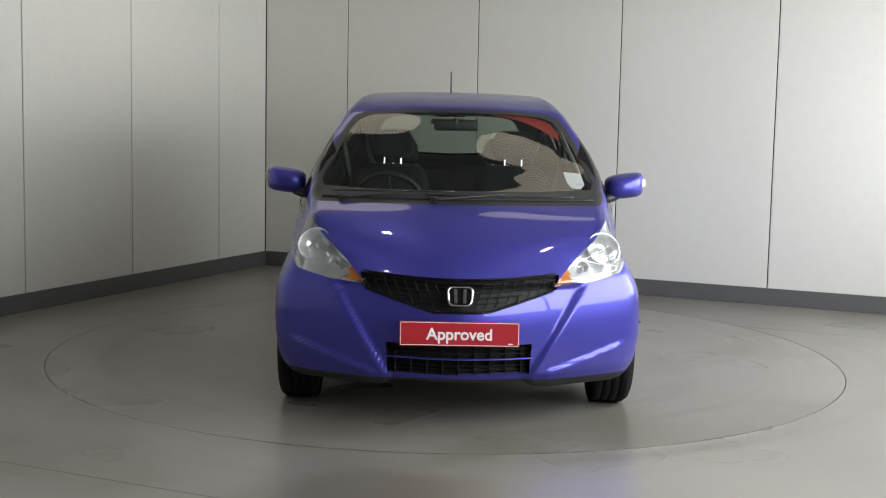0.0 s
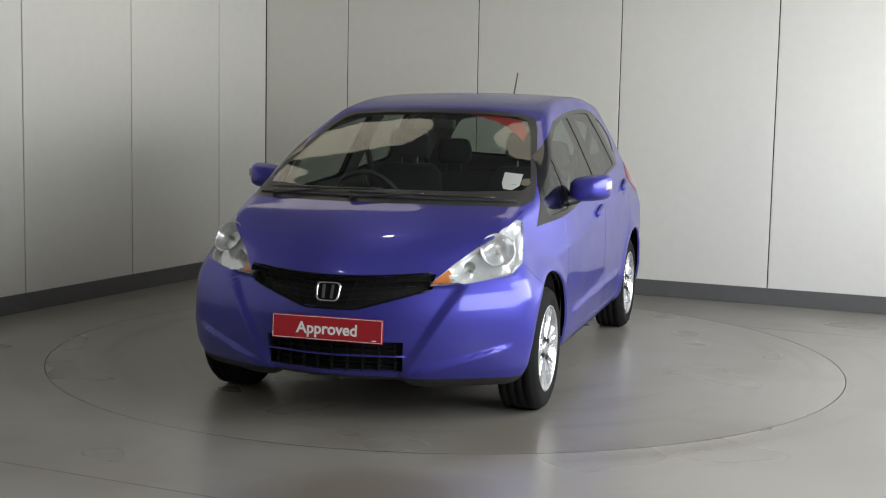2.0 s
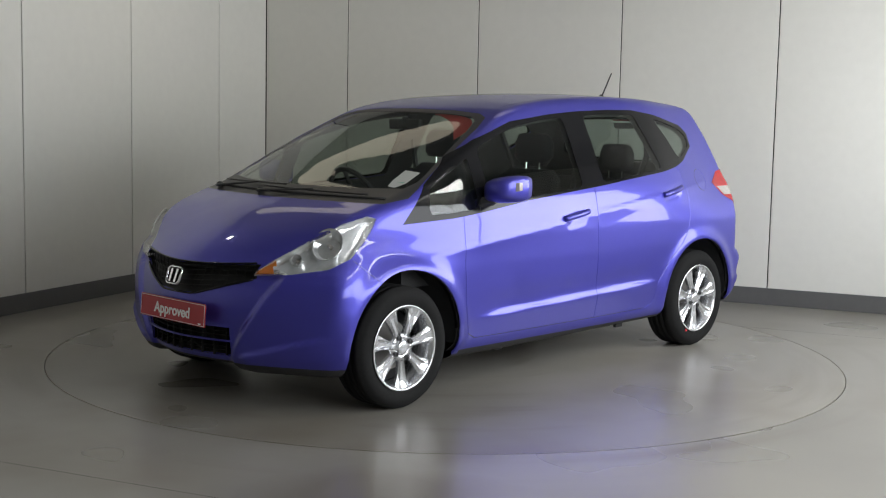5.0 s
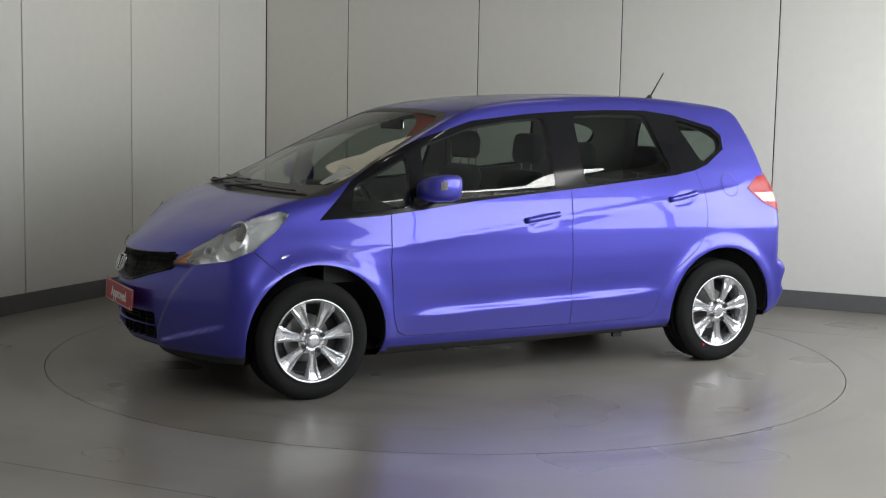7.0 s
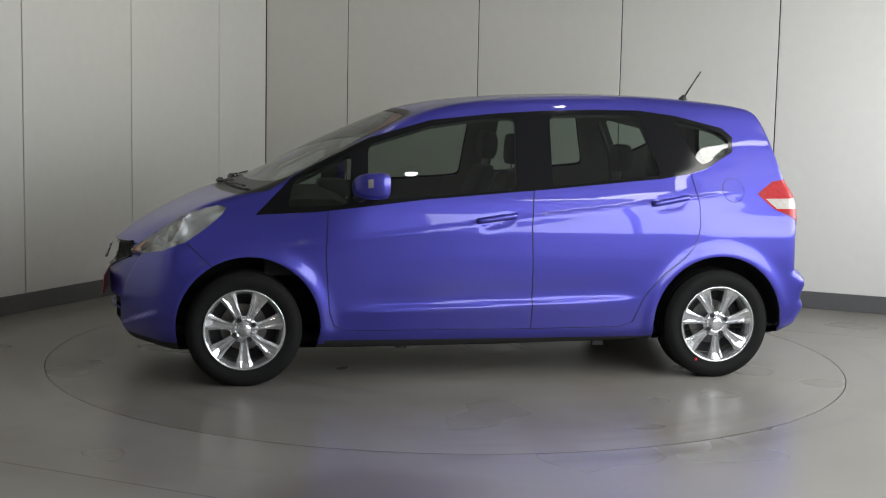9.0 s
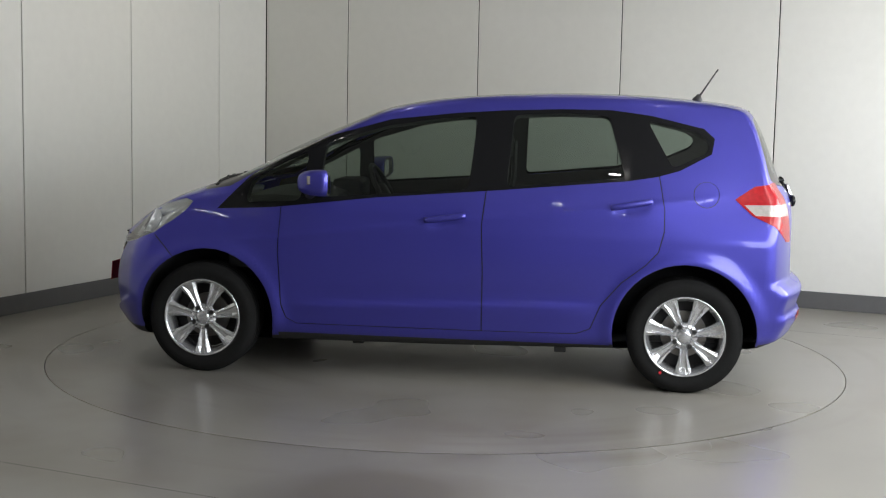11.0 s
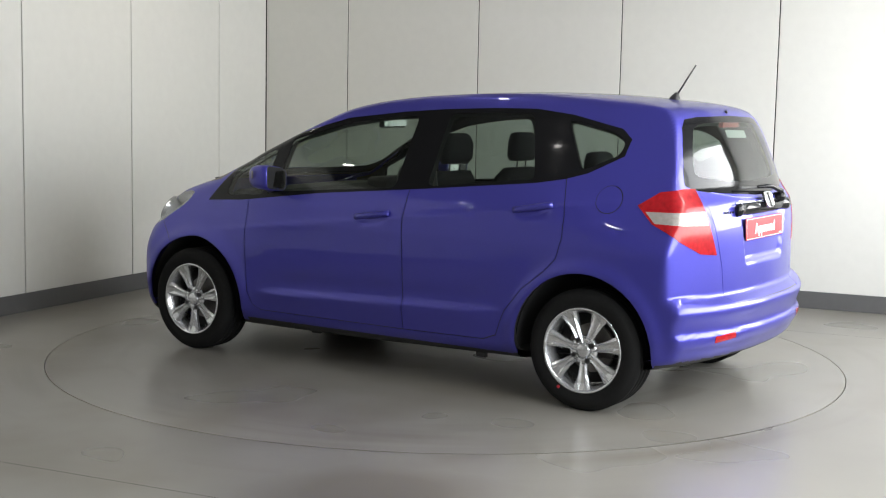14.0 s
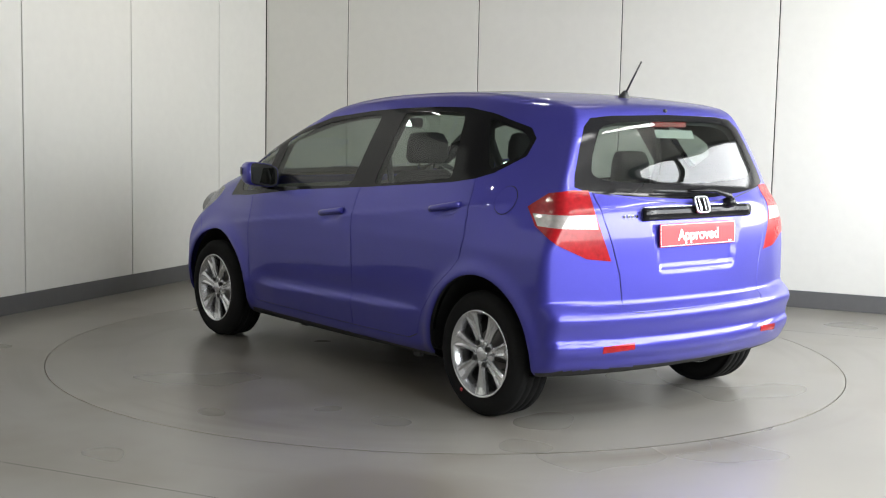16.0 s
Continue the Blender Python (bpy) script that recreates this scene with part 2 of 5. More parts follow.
# ---- the room ----
def build_room():
    # floor: one sheet with a round hole for the turntable
    bm = bmesh.new()
    n = 128
    inner = [bm.verts.new(((DISC_R + 0.003) * math.cos(2 * math.pi * k / n), (DISC_R + 0.003) * math.sin(2 * math.pi * k / n), 0)) for k in range(n)]
    low = [bm.verts.new((v.co.x, v.co.y, -0.05)) for v in inner]
    far = []
    corners = [ROOM @ Vector(c) for c in ((-0.3, 0.3, 0), (ROOM_A + 0.3, 0.3, 0), (ROOM_A + 0.3, -ROOM_B - 0.3, 0), (-0.3, -ROOM_B - 0.3, 0))]
    for k in range(n):
        d = Vector((math.cos(2 * math.pi * k / n), math.sin(2 * math.pi * k / n)))
        best = 1e9
        for i in range(4):
            p, q = corners[i].xy, corners[(i + 1) % 4].xy
            e = q - p
            den = d.x * e.y - d.y * e.x
            if abs(den) > 1e-9:
                s = (p.x * e.y - p.y * e.x) / den
                t = (p.x * d.y - p.y * d.x) / den
                if s > 0 and -0.001 <= t <= 1.001:
                    best = min(best, s)
        far.append(bm.verts.new((d.x * best, d.y * best, 0)))
    for k in range(n):
        j = (k + 1) % n
        bm.faces.new((inner[k], far[k], far[j], inner[j]))
        bm.faces.new((low[k], inner[k], inner[j], low[j]))
    tagged(mesh_object("floor", bm, FLOOR), "grey polished concrete showroom floor with cloudy stains", "floor", kind="structure")
    bm = bmesh.new()
    lathe(bm, [(0.001, -0.05), (DISC_R + 0.1, -0.05)], 96, Matrix())
    tagged(mesh_object("pit_floor", bm, DARK_GAP), "dark bottom of the turntable pit", "floor", kind="structure")
    floor = bpy.data.objects["floor"]
    for a0, a1, b in ((0.05, 1.68, -1.09), (4.38, ROOM_A, -1.09), (0.05, ROOM_A, -5.88)):
        bm = bmesh.new()
        box(bm, a0, a1, b - 0.0012, b + 0.0012, 0.0001, 0.0004)
        bmesh.ops.transform(bm, matrix=ROOM, verts=bm.verts)
        part("saw_cut", bm, DARK_GAP, floor, "thin dark joint in the concrete")
    # walls: a dark backing with laminated panels in front of it
    for name, length, width, first, along in (("wall_back", ROOM_A, 1.188, 0.80, True), ("wall_left", ROOM_B, 1.145, 0.72, False)):
        bm = bmesh.new()
        if along:
            box(bm, -0.2, length, 0.012, 0.20, 0, ROOM_H)
        else:
            box(bm, -0.20, -0.012, -length, 0.0, 0, ROOM_H)
        wall = mesh_object(name, bm, DARK_GAP)
        wall.matrix_world = ROOM
        tagged(wall, "wall clad with tall off-white laminate panels", "wall", kind="structure")
        edges = [0.0, first]
        while edges[-1] + width < length:
            edges.append(edges[-1] + width)
        edges.append(length)
        for p, q in zip(edges, edges[1:]):
            bm = bmesh.new()
            g = 0.0045
            a0, a1 = p + (g if p > 0 else 0.005), q - g
            if along:
                box(bm, a0, a1, 0.0, 0.0118, 0.10, ROOM_H, 0.0025, segments=1)
            else:
                box(bm, -0.0118, 0.0, -a1, -a0, 0.10, ROOM_H, 0.0025, segments=1)
            part("panel", bm, WALL, wall)
        bm = bmesh.new()
        if along:
            box(bm, 0.02, length, -0.018, -0.001, 0.0, 0.125, 0.002, segments=1)
        else:
            box(bm, 0.001, 0.018, -length, -0.0005, 0.0, 0.125, 0.002, segments=1)
        sk = mesh_object("baseboard_" + name[5:], bm, SKIRTING)
        sk.matrix_world = ROOM
        tagged(sk, "dark grey skirting board along the wall", "skirting board", kind="structure")
    # unseen closing walls behind the camera and beside it; the side wall has a wide opening for daylight
    bm = bmesh.new()
    box(bm, -0.2, ROOM_A + 0.2, -ROOM_B - 0.2, -ROOM_B, 0, ROOM_H)
    # made-up wall; its light tone throws light back onto the car
    w = mesh_object("bounce_wall_front", bm, GREY_WALL)
    w.matrix_world = ROOM
    tagged(w, "unseen light grey wall behind the camera, added to bounce light", "wall", kind="structure")
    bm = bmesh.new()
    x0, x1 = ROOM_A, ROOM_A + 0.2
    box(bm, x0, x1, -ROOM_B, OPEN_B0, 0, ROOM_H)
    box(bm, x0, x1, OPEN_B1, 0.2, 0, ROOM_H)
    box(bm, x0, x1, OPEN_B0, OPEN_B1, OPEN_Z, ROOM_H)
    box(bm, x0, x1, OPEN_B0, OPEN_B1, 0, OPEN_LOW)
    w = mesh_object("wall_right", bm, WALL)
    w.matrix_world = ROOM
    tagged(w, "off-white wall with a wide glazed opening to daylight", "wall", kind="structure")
    bm = bmesh.new()
    box(bm, -0.3, ROOM_A + 0.3, -ROOM_B - 0.3, 0.3, ROOM_H, ROOM_H + 0.15)
    w = mesh_object("ceiling", bm, CEILING)
    w.matrix_world = ROOM
    tagged(w, "plain dark grey showroom ceiling", "ceiling", kind="structure")
    bm = bmesh.new()
    box(bm, -60, 60, -60, 60, -0.4, -0.3)
    g = mesh_object("ground", bm, FLOOR)
    tagged(g, "grey concrete yard outside the window", "ground", kind="structure")


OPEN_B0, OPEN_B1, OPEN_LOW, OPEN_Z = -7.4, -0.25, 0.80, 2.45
build_room()
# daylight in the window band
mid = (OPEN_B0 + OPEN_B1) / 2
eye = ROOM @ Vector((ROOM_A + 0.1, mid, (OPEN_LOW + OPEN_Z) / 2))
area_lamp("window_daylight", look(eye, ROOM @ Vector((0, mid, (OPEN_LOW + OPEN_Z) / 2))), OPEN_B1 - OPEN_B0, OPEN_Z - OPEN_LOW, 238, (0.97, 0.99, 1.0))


SPOT_GLOW = glowing("downlight_glow", (1.0, 0.97, 0.92), 60.0)
PANEL_GLOW = glowing("light_panel_glow", (1.0, 0.90, 0.72), 0.9)
BATTEN_GLOW = glowing("batten_glow", (1.0, 0.99, 0.97), 16.0)
FRAME_GREY = plain("window_frame_grey", (0.22, 0.22, 0.23), 0.45, grain=0.05)


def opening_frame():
    """Unseen posts and rails, added in the side wall's opening to split its reflection."""
    glazing = new("added_window_bars")
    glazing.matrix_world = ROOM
    tagged(glazing, "added grey posts and rails, unseen, that split the daylight's reflection in the car", "window", kind="structure")
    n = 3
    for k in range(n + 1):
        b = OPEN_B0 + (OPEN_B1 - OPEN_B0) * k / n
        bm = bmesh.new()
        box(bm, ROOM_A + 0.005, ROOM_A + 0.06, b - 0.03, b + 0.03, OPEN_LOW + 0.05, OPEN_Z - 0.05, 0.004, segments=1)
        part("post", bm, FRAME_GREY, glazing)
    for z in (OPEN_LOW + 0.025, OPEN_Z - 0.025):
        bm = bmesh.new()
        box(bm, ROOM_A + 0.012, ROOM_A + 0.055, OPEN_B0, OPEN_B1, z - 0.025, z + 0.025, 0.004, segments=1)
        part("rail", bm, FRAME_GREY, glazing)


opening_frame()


def downlight(a, b):
    """A round ceiling downlight: white rim and a glowing disc."""
    base = new("downlight")
    base.matrix_world = ROOM @ Matrix.Translation((a, b, ROOM_H))
    tagged(base, "small round white ceiling downlight, switched on", "ceiling light", "ceiling downlights")
    bm = bmesh.new()
    r = 0.05
    lathe(bm, [(r, -0.002), (r + 0.025, -0.004), (r + 0.03, -0.018), (r + 0.015, -0.026), (r, -0.02)], 24, Matrix())
    part("rim", bm, CEILING, base, "", True)
    bm = bmesh.new()
    lathe(bm, [(0.001, -0.016), (r - 0.001, -0.016)], 24, Matrix())
    part("diffuser", bm, SPOT_GLOW, base)


for a in (0.4, 2.6, 4.7):
    for b in (-3.5, -5.1, -6.8, -8.4, -10.6):
        downlight(a, b)


def light_panel(name, label, a0, a1, b0, b1, glow):
    """A flat ceiling light with round ends: a tray and a glowing cover."""
    base = new(name)
    base.matrix_world = ROOM @ Matrix.Translation((0, 0, ROOM_H))
    tagged(base, label, "ceiling light", "long ceiling lights")
    along_a = a1 - a0 > b1 - b0
    r = min(a1 - a0, b1 - b0) / 2
    for piece, mat, grow_by, top, deep in (("tray", CEILING, 0.02, -0.002, 0.05), ("cover", glow, 0.0, -0.053, 0.012)):
        outline = []
        for k in range(24):
            t = math.pi * (k if k < 12 else k - 12) / 11 + (0 if k < 12 else math.pi) - (math.pi / 2 if along_a else 0)
            ca = (a1 - r if k < 12 else a0 + r) if along_a else (a0 + a1) / 2
            cb = (b0 + b1) / 2 if along_a else (b1 - r if k < 12 else b0 + r)
            outline.append((ca + (r + grow_by) * math.cos(t), cb + (r + grow_by) * math.sin(t)))
        bm = bmesh.new()
        prism(bm, outline, lambda u, v, w: Vector((u, v, top - w)), deep)
        part(piece, bm, mat, base)


for a0, a1 in ((0.15, 2.25), (2.95, 4.1)):
    light_panel("light_panel", "long warm-white ceiling light with rounded ends, switched on", a0, a1, -2.25, -1.65, PANEL_GLOW)
for b0, b1 in ((-3.9, -2.5), (-5.8, -4.1)):
    light_panel("batten_light", "long white ceiling batten light, switched on", 6.48, 6.64, b0, b1, BATTEN_GLOW)

# ---- turntable ----
turntable = new("turntable")
tagged(turntable, "round concrete turntable disc flush with the floor, steel-edged", "turntable")
bm = bmesh.new()
lathe(bm, [(0.0005, 0.0), (1.1, 0.0), (DISC_R - 0.0035, 0.0), (DISC_R - 0.0035, -0.04)], 128, Matrix())
part("disc", bm, FLOOR, turntable)
bm = bmesh.new()
lathe(bm, [(DISC_R - 0.0034, 0.0003), (DISC_R - 0.0014, 0.0003), (DISC_R - 0.0014, -0.03)], 128, Matrix())
part("edge_ring", bm, STEEL, turntable, "thin worn steel edge ring")
# ---- car body: a smooth field sampled onto a rounded box, then cut into panels ----
def rounded(points, n):
    """A smooth closed or open run through points (Catmull-Rom), with n samples to each stretch."""
    p = np.array(points, float)
    q = np.vstack([2 * p[0] - p[1], p, 2 * p[-1] - p[-2]])
    out = []
    for i in range(1, len(q) - 2):
        for t in np.linspace(0, 1, n, endpoint=False):
            a, b, c, d = q[i - 1], q[i], q[i + 1], q[i + 2]
            out.append(0.5 * ((2 * b) + (c - a) * t + (2 * a - 5 * b + 4 * c - d) * t * t + (3 * b - a - 3 * c + d) * t ** 3))
    out.append(p[-1])
    return np.array(out)


def curve(points):
    """A smooth function through (x, y) pairs."""
    xs, ys = np.array(points, float).T
    order = np.argsort(xs)
    grid = np.linspace(xs.min(), xs.max(), 600)
    vals = np.interp(grid, xs[order], ys[order])
    span = (xs.max() - xs.min()) / 600
    w = max(3, int(0.05 / span)) | 1
    kern = np.hanning(w + 2)[1:-1]
    kern /= kern.sum()
    vals = np.convolve(np.pad(vals, w // 2, mode="edge"), kern, "valid")
    return lambda v: np.interp(v, grid, vals)


def ease(a, b, v):
    t = np.clip((v - a) / (b - a), 0, 1)
    return t * t * (3 - 2 * t)


# centre line seen from the side: from under the nose over the roof to under the tail
TOP_LINE = [(1.70, 0.175), (1.90, 0.185), (1.965, 0.25), (1.99, 0.34), (2.0, 0.44), (1.995, 0.53), (1.975, 0.61), (1.94, 0.67), (1.88, 0.725),
            (1.80, 0.782), (1.69, 0.845), (1.54, 0.915), (1.40, 0.965), (1.26, 1.015), (1.13, 1.08), (0.94, 1.18), (0.67, 1.305),
            (0.42, 1.405), (0.25, 1.446), (0.07, 1.473), (-0.2, 1.497), (-0.61, 1.513), (-1.0, 1.508), (-1.3, 1.488), (-1.48, 1.468),
            (-1.58, 1.438), (-1.64, 1.36), (-1.70, 1.22), (-1.755, 1.08), (-1.815, 0.985), (-1.833, 0.88), (-1.835, 0.74), (-1.838, 0.60),
            (-1.842, 0.578), (-1.866, 0.563), (-1.896, 0.528), (-1.901, 0.50), (-1.886, 0.455), (-1.880, 0.42), (-1.894, 0.388), (-1.874, 0.335), (-1.80, 0.262), (-1.5, 0.22), (0.0, 0.185)]
LINE = rounded(TOP_LINE, 6)
FRONT_BOW = curve([(0.1, 0.345), (0.45, 0.36), (0.64, 0.355), (0.73, 0.30), (0.83, 0.15), (0.92, 0.08), (1.02, 0.12), (1.1, 0.17), (1.2, 0.17), (1.4, 0.12), (1.6, 0.10)])
SIDE = curve([(0.1, 0.74), (0.2, 0.795), (0.27, 0.822), (0.38, 0.838), (0.5, 0.842), (0.65, 0.846), (0.78, 0.844), (0.88, 0.832), (0.95, 0.815),
              (1.0, 0.796), (1.1, 0.750), (1.17, 0.715), (1.25, 0.676), (1.32, 0.638), (1.39, 0.602), (1.45, 0.566), (1.5, 0.53), (1.6, 0.45)])


def line_distance(x, z):
    """Signed distance to the centre outline, negative inside."""
    a, b = LINE, np.roll(LINE, -1, axis=0)
    d = b - a
    sq = (d ** 2).sum(1) + 1e-12
    slope = d[:, 0] / np.where(np.abs(d[:, 1]) < 1e-12, 1e-12, d[:, 1])
    out = np.empty(x.shape)
    for k in range(0, len(x), 2500):
        px, pz = x[k:k + 2500, None] - a[:, 0], z[k:k + 2500, None] - a[:, 1]
        t = np.clip((px * d[:, 0] + pz * d[:, 1]) / sq, 0, 1)
        r = np.sqrt(((px - t * d[:, 0]) ** 2 + (pz - t * d[:, 1]) ** 2).min(1))
        over = ((pz < 0) != (z[k:k + 2500, None] < b[:, 1])) & (px < slope * pz)
        out[k:k + 2500] = np.where(over.sum(1) % 2 == 1, -r, r)
    return out


def smooth_max(a, b, k):
    h = np.maximum(k - np.abs(a - b), 0) / k
    return np.maximum(a, b) + h * h * k * 0.25


def half_width(x, z):
    y = SIDE(z)
    y = y - 0.11 * ease(0.65, 1.5, x) * ease(0.55, 0.9, z)
    y = y - 0.015 * ease(1.2, 1.9, x) - 0.045 * ease(0.95, 1.6, -x) * ease(0.75, 1.0, z) - 0.012 * ease(1.3, 1.85, -x)
    fade = ease(-1.5, -1.2, x) * ease(1.25, 0.9, x)
    d = z - (0.838 - 0.118 * x)
    y = y + (0.004 * np.exp(-np.sqrt(d * d + 0.00004) / 0.04) + 0.004 * ease(0.02, -0.006, d) * np.exp(np.minimum(d, 0) / 0.08)) * fade                       # crease through the door handles
    d = z - (0.405 - 0.035 * x)
    low = ease(-0.85, -0.6, x) * ease(0.8, 0.55, x)
    y = y + low * (0.013 * ease(0.026, -0.004, d) * np.exp(np.minimum(d, 0) / 0.10) - 0.005 * np.exp(-((d - 0.06) / 0.05) ** 2))   # ledge low on the doors
    for hx, hz in ((-0.02, 0.838), (-0.962, 0.932)):                       # hollows behind the door handles
        along_x, along_z = x - hx, z - hz + 0.17 * (x - hx)
        y = y - 0.014 * np.exp(-((along_x / 0.075) ** 4 + (along_z / 0.024) ** 2))
    for cx in (1.245, -1.245):                                             # rolled lip round the wheel openings
        r = np.hypot(x - cx, z - 0.30)
        y = y + 0.016 * np.exp(-((r - 0.37) / 0.045) ** 2) * ease(0.16, 0.3, z)
    return y


def field(p):
    x, y, z = p[:, 0], np.abs(p[:, 1]), p[:, 2]
    u = y / 0.85
    xf = x + FRONT_BOW(z) * u ** 1.7 * ease(-0.3, 0.6, x)
    xr = xf - 0.17 * u ** 2.5 * ease(-0.6, -1.3, x)
    crown = 0.015 * (y / 0.7) ** 2 + 0.010 * (y / 0.6) ** 2 * ease(1.1, 1.4, z)
    f = line_distance(xr, z + crown * ease(0.6, 0.75, z))
    # the middle of the front bumper lies back between two slanting edges
    edge = 0.315 + 0.61 * np.clip(z - 0.245, 0, 0.4)
    f = f + 0.026 * ease(edge + 0.028, edge - 0.028, y) * ease(1.55, 1.7, xf) * ease(0.66, 0.62, z)
    # a lower crease that rises towards the bumper's corners
    rise = 0.24 + 0.30 * (y - 0.36)
    f = f - 0.018 * ease(rise + 0.028, rise, z) * np.exp(np.minimum(z - rise, 0) / 0.07) * ease(0.34, 0.42, y) * ease(0.80, 0.70, y) * ease(1.45, 1.6, x)
    # number plate recess in the tailgate
    side = 0.30 - 0.05 * ease(0.95, 0.7, z)
    f = f + 0.02 * ease(side + 0.012, side - 0.012, y) * ease(-1.6, -1.7, x) * ease(0.70, 0.73, z) * ease(1.0, 0.97, z)
    # groove above the rear bumper
    f = f + 0.010 * np.exp(-((z - 0.56) / 0.012) ** 2) * ease(-1.4, -1.5, x) * ease(0.72, 0.6, y)
    return smooth_max(f, y - half_width(x, z), 0.065 - 0.03 * ease(0.95, 1.2, z) - 0.025 * ease(-1.3, -1.5, x))


def sample_half():
    """Vertices and faces of the half y >= 0."""
    xs = np.linspace(-1.86, 2.0, 184)
    ys = np.linspace(0, 0.80, 43)
    zs = np.linspace(0.19, 1.46, 80)
    index, pts, faces = {}, [], []

    def vert(x, y, z):
        key = (round(x, 5), round(y, 5), round(z, 5))
        if key not in index:
            index[key] = len(pts)
            pts.append((x, y, z))
        return index[key]

    for i in range(len(xs) - 1):
        for j in range(len(ys) - 1):
            for z, flip in ((zs[0], 1), (zs[-1], 0)):
                q = [vert(xs[i], ys[j], z), vert(xs[i + 1], ys[j], z), vert(xs[i + 1], ys[j + 1], z), vert(xs[i], ys[j + 1], z)]
                faces.append(q[::-1] if flip else q)
        for k in range(len(zs) - 1):
            q = [vert(xs[i], ys[-1], zs[k]), vert(xs[i + 1], ys[-1], zs[k]), vert(xs[i + 1], ys[-1], zs[k + 1]), vert(xs[i], ys[-1], zs[k + 1])]
            faces.append(q[::-1])
    for j in range(len(ys) - 1):
        for k in range(len(zs) - 1):
            for x, flip in ((xs[0], 1), (xs[-1], 0)):
                q = [vert(x, ys[j], zs[k]), vert(x, ys[j + 1], zs[k]), vert(x, ys[j + 1], zs[k + 1]), vert(x, ys[j], zs[k + 1])]
                faces.append(q[::-1] if flip else q)
    v = np.array(pts)
    o = np.stack([v[:, 0] * 0.72, 0 * v[:, 0], 0.62 + 0.25 * (v[:, 2] - 0.62)], -1)
    # the roof is shorter than the waist: the ray fans lean in towards the top
    d = v - o
    lo, hi = np.zeros(len(v)), np.full(len(v), 1.6)
    for _ in range(17):
        m = (lo + hi) / 2
        out = field(o + d * m[:, None]) > 0
        hi = np.where(out, m, hi)
        lo = np.where(out, lo, m)
    return o + d * ((lo + hi) / 2)[:, None], faces


VIEWS = {  # name: (horizontal axis, vertical axis, looking axis)
    "side": (Vector((1, 0, 0)), Vector((0, 0, 1)), Vector((0, 1, 0))),
    "front": (Vector((0, 1, 0)), Vector((0, 0, 1)), Vector((1, 0, 0))),
    "rear": (Vector((0, 1, 0)), Vector((0, 0, 1)), Vector((-1, 0, 0))),
    "top": (Vector((1, 0, 0)), Vector((0, 1, 0)), Vector((0, 0, 1))),
    "front_corner": (Vector((-0.7071, 0.7071, 0)), Vector((0, 0, 1)), Vector((0.7071, 0.7071, 0))),
    "rear_corner": (Vector((0.7071, 0.7071, 0)), Vector((0, 0, 1)), Vector((-0.7071, 0.7071, 0))),
}


def inside(poly, u, v):
    hit = False
    for (ax, ay), (bx, by) in zip(poly, poly[1:] + poly[:1]):
        if (ay > v) != (by > v) and u < (bx - ax) * (v - ay) / (by - ay) + ax:
            hit = not hit
    return hit


def grown(poly, d):
    """The outline moved outwards by d."""
    area = sum(a[0] * b[1] - b[0] * a[1] for a, b in zip(poly, poly[1:] + poly[:1]))
    s = 1 if area > 0 else -1
    out = []
    n = len(poly)
    for i in range(n):
        p, q, r = Vector(poly[i - 1]), Vector(poly[i]), Vector(poly[(i + 1) % n])
        n1 = Vector(((q - p).y, -(q - p).x)).normalized() * s
        n2 = Vector(((r - q).y, -(r - q).x)).normalized() * s
        m = (n1 + n2).normalized()
        k = d / max(0.45, m.dot(n1))
        out.append((q.x + m.x * k, q.y + m.y * k))
    return out


def cut(bm, poly, view, keep, tag, layer, over):
    """Cuts the outline into the mesh and gives the faces inside it the tag, where their tag is in over."""
    hu, hv, hw = VIEWS[view]
    us, vs = [p[0] for p in poly], [p[1] for p in poly]
    cand = set()
    for f in bm.faces:
        c = f.calc_center_median()
        u, v = c.dot(hu), c.dot(hv)
        if min(us) - 0.05 < u < max(us) + 0.05 and min(vs) - 0.05 < v < max(vs) + 0.05 and f.normal.dot(hw) > 0.12 and keep(c):
            cand.add(f)
    for a, b in zip(poly, poly[1:] + poly[:1]):
        du, dv = b[0] - a[0], b[1] - a[1]
        ln = math.hypot(du, dv)
        du, dv = du / ln, dv / ln
        hit = []
        for f in cand:
            if not f.is_valid:
                continue
            s, t = [], []
            for w in f.verts:
                pu, pv = w.co.dot(hu) - a[0], w.co.dot(hv) - a[1]
                s.append(pu * dv - pv * du)
                t.append(pu * du + pv * dv)
            if min(s) < -1e-5 and max(s) > 1e-5 and max(t) > 0 and min(t) < ln:
                hit.append(f)
        if not hit:
            continue
        geom = list({v for f in hit for v in f.verts}) + list({e for f in hit for e in f.edges}) + hit
        res = bmesh.ops.bisect_plane(bm, geom=geom, dist=1e-5, plane_co=hu * a[0] + hv * a[1], plane_no=hu * dv - hv * du)
        cand.update(g for g in res["geom"] if isinstance(g, bmesh.types.BMFace))
    for f in cand:
        if f.is_valid and f[layer] in over:
            c = f.calc_center_median()
            if inside(poly, c.dot(hu), c.dot(hv)):
                f[layer] = tag


def circle(cu, cv, r, n=28):
    return [(cu + r * math.cos(2 * math.pi * k / n), cv + r * math.sin(2 * math.pi * k / n)) for k in range(n)]


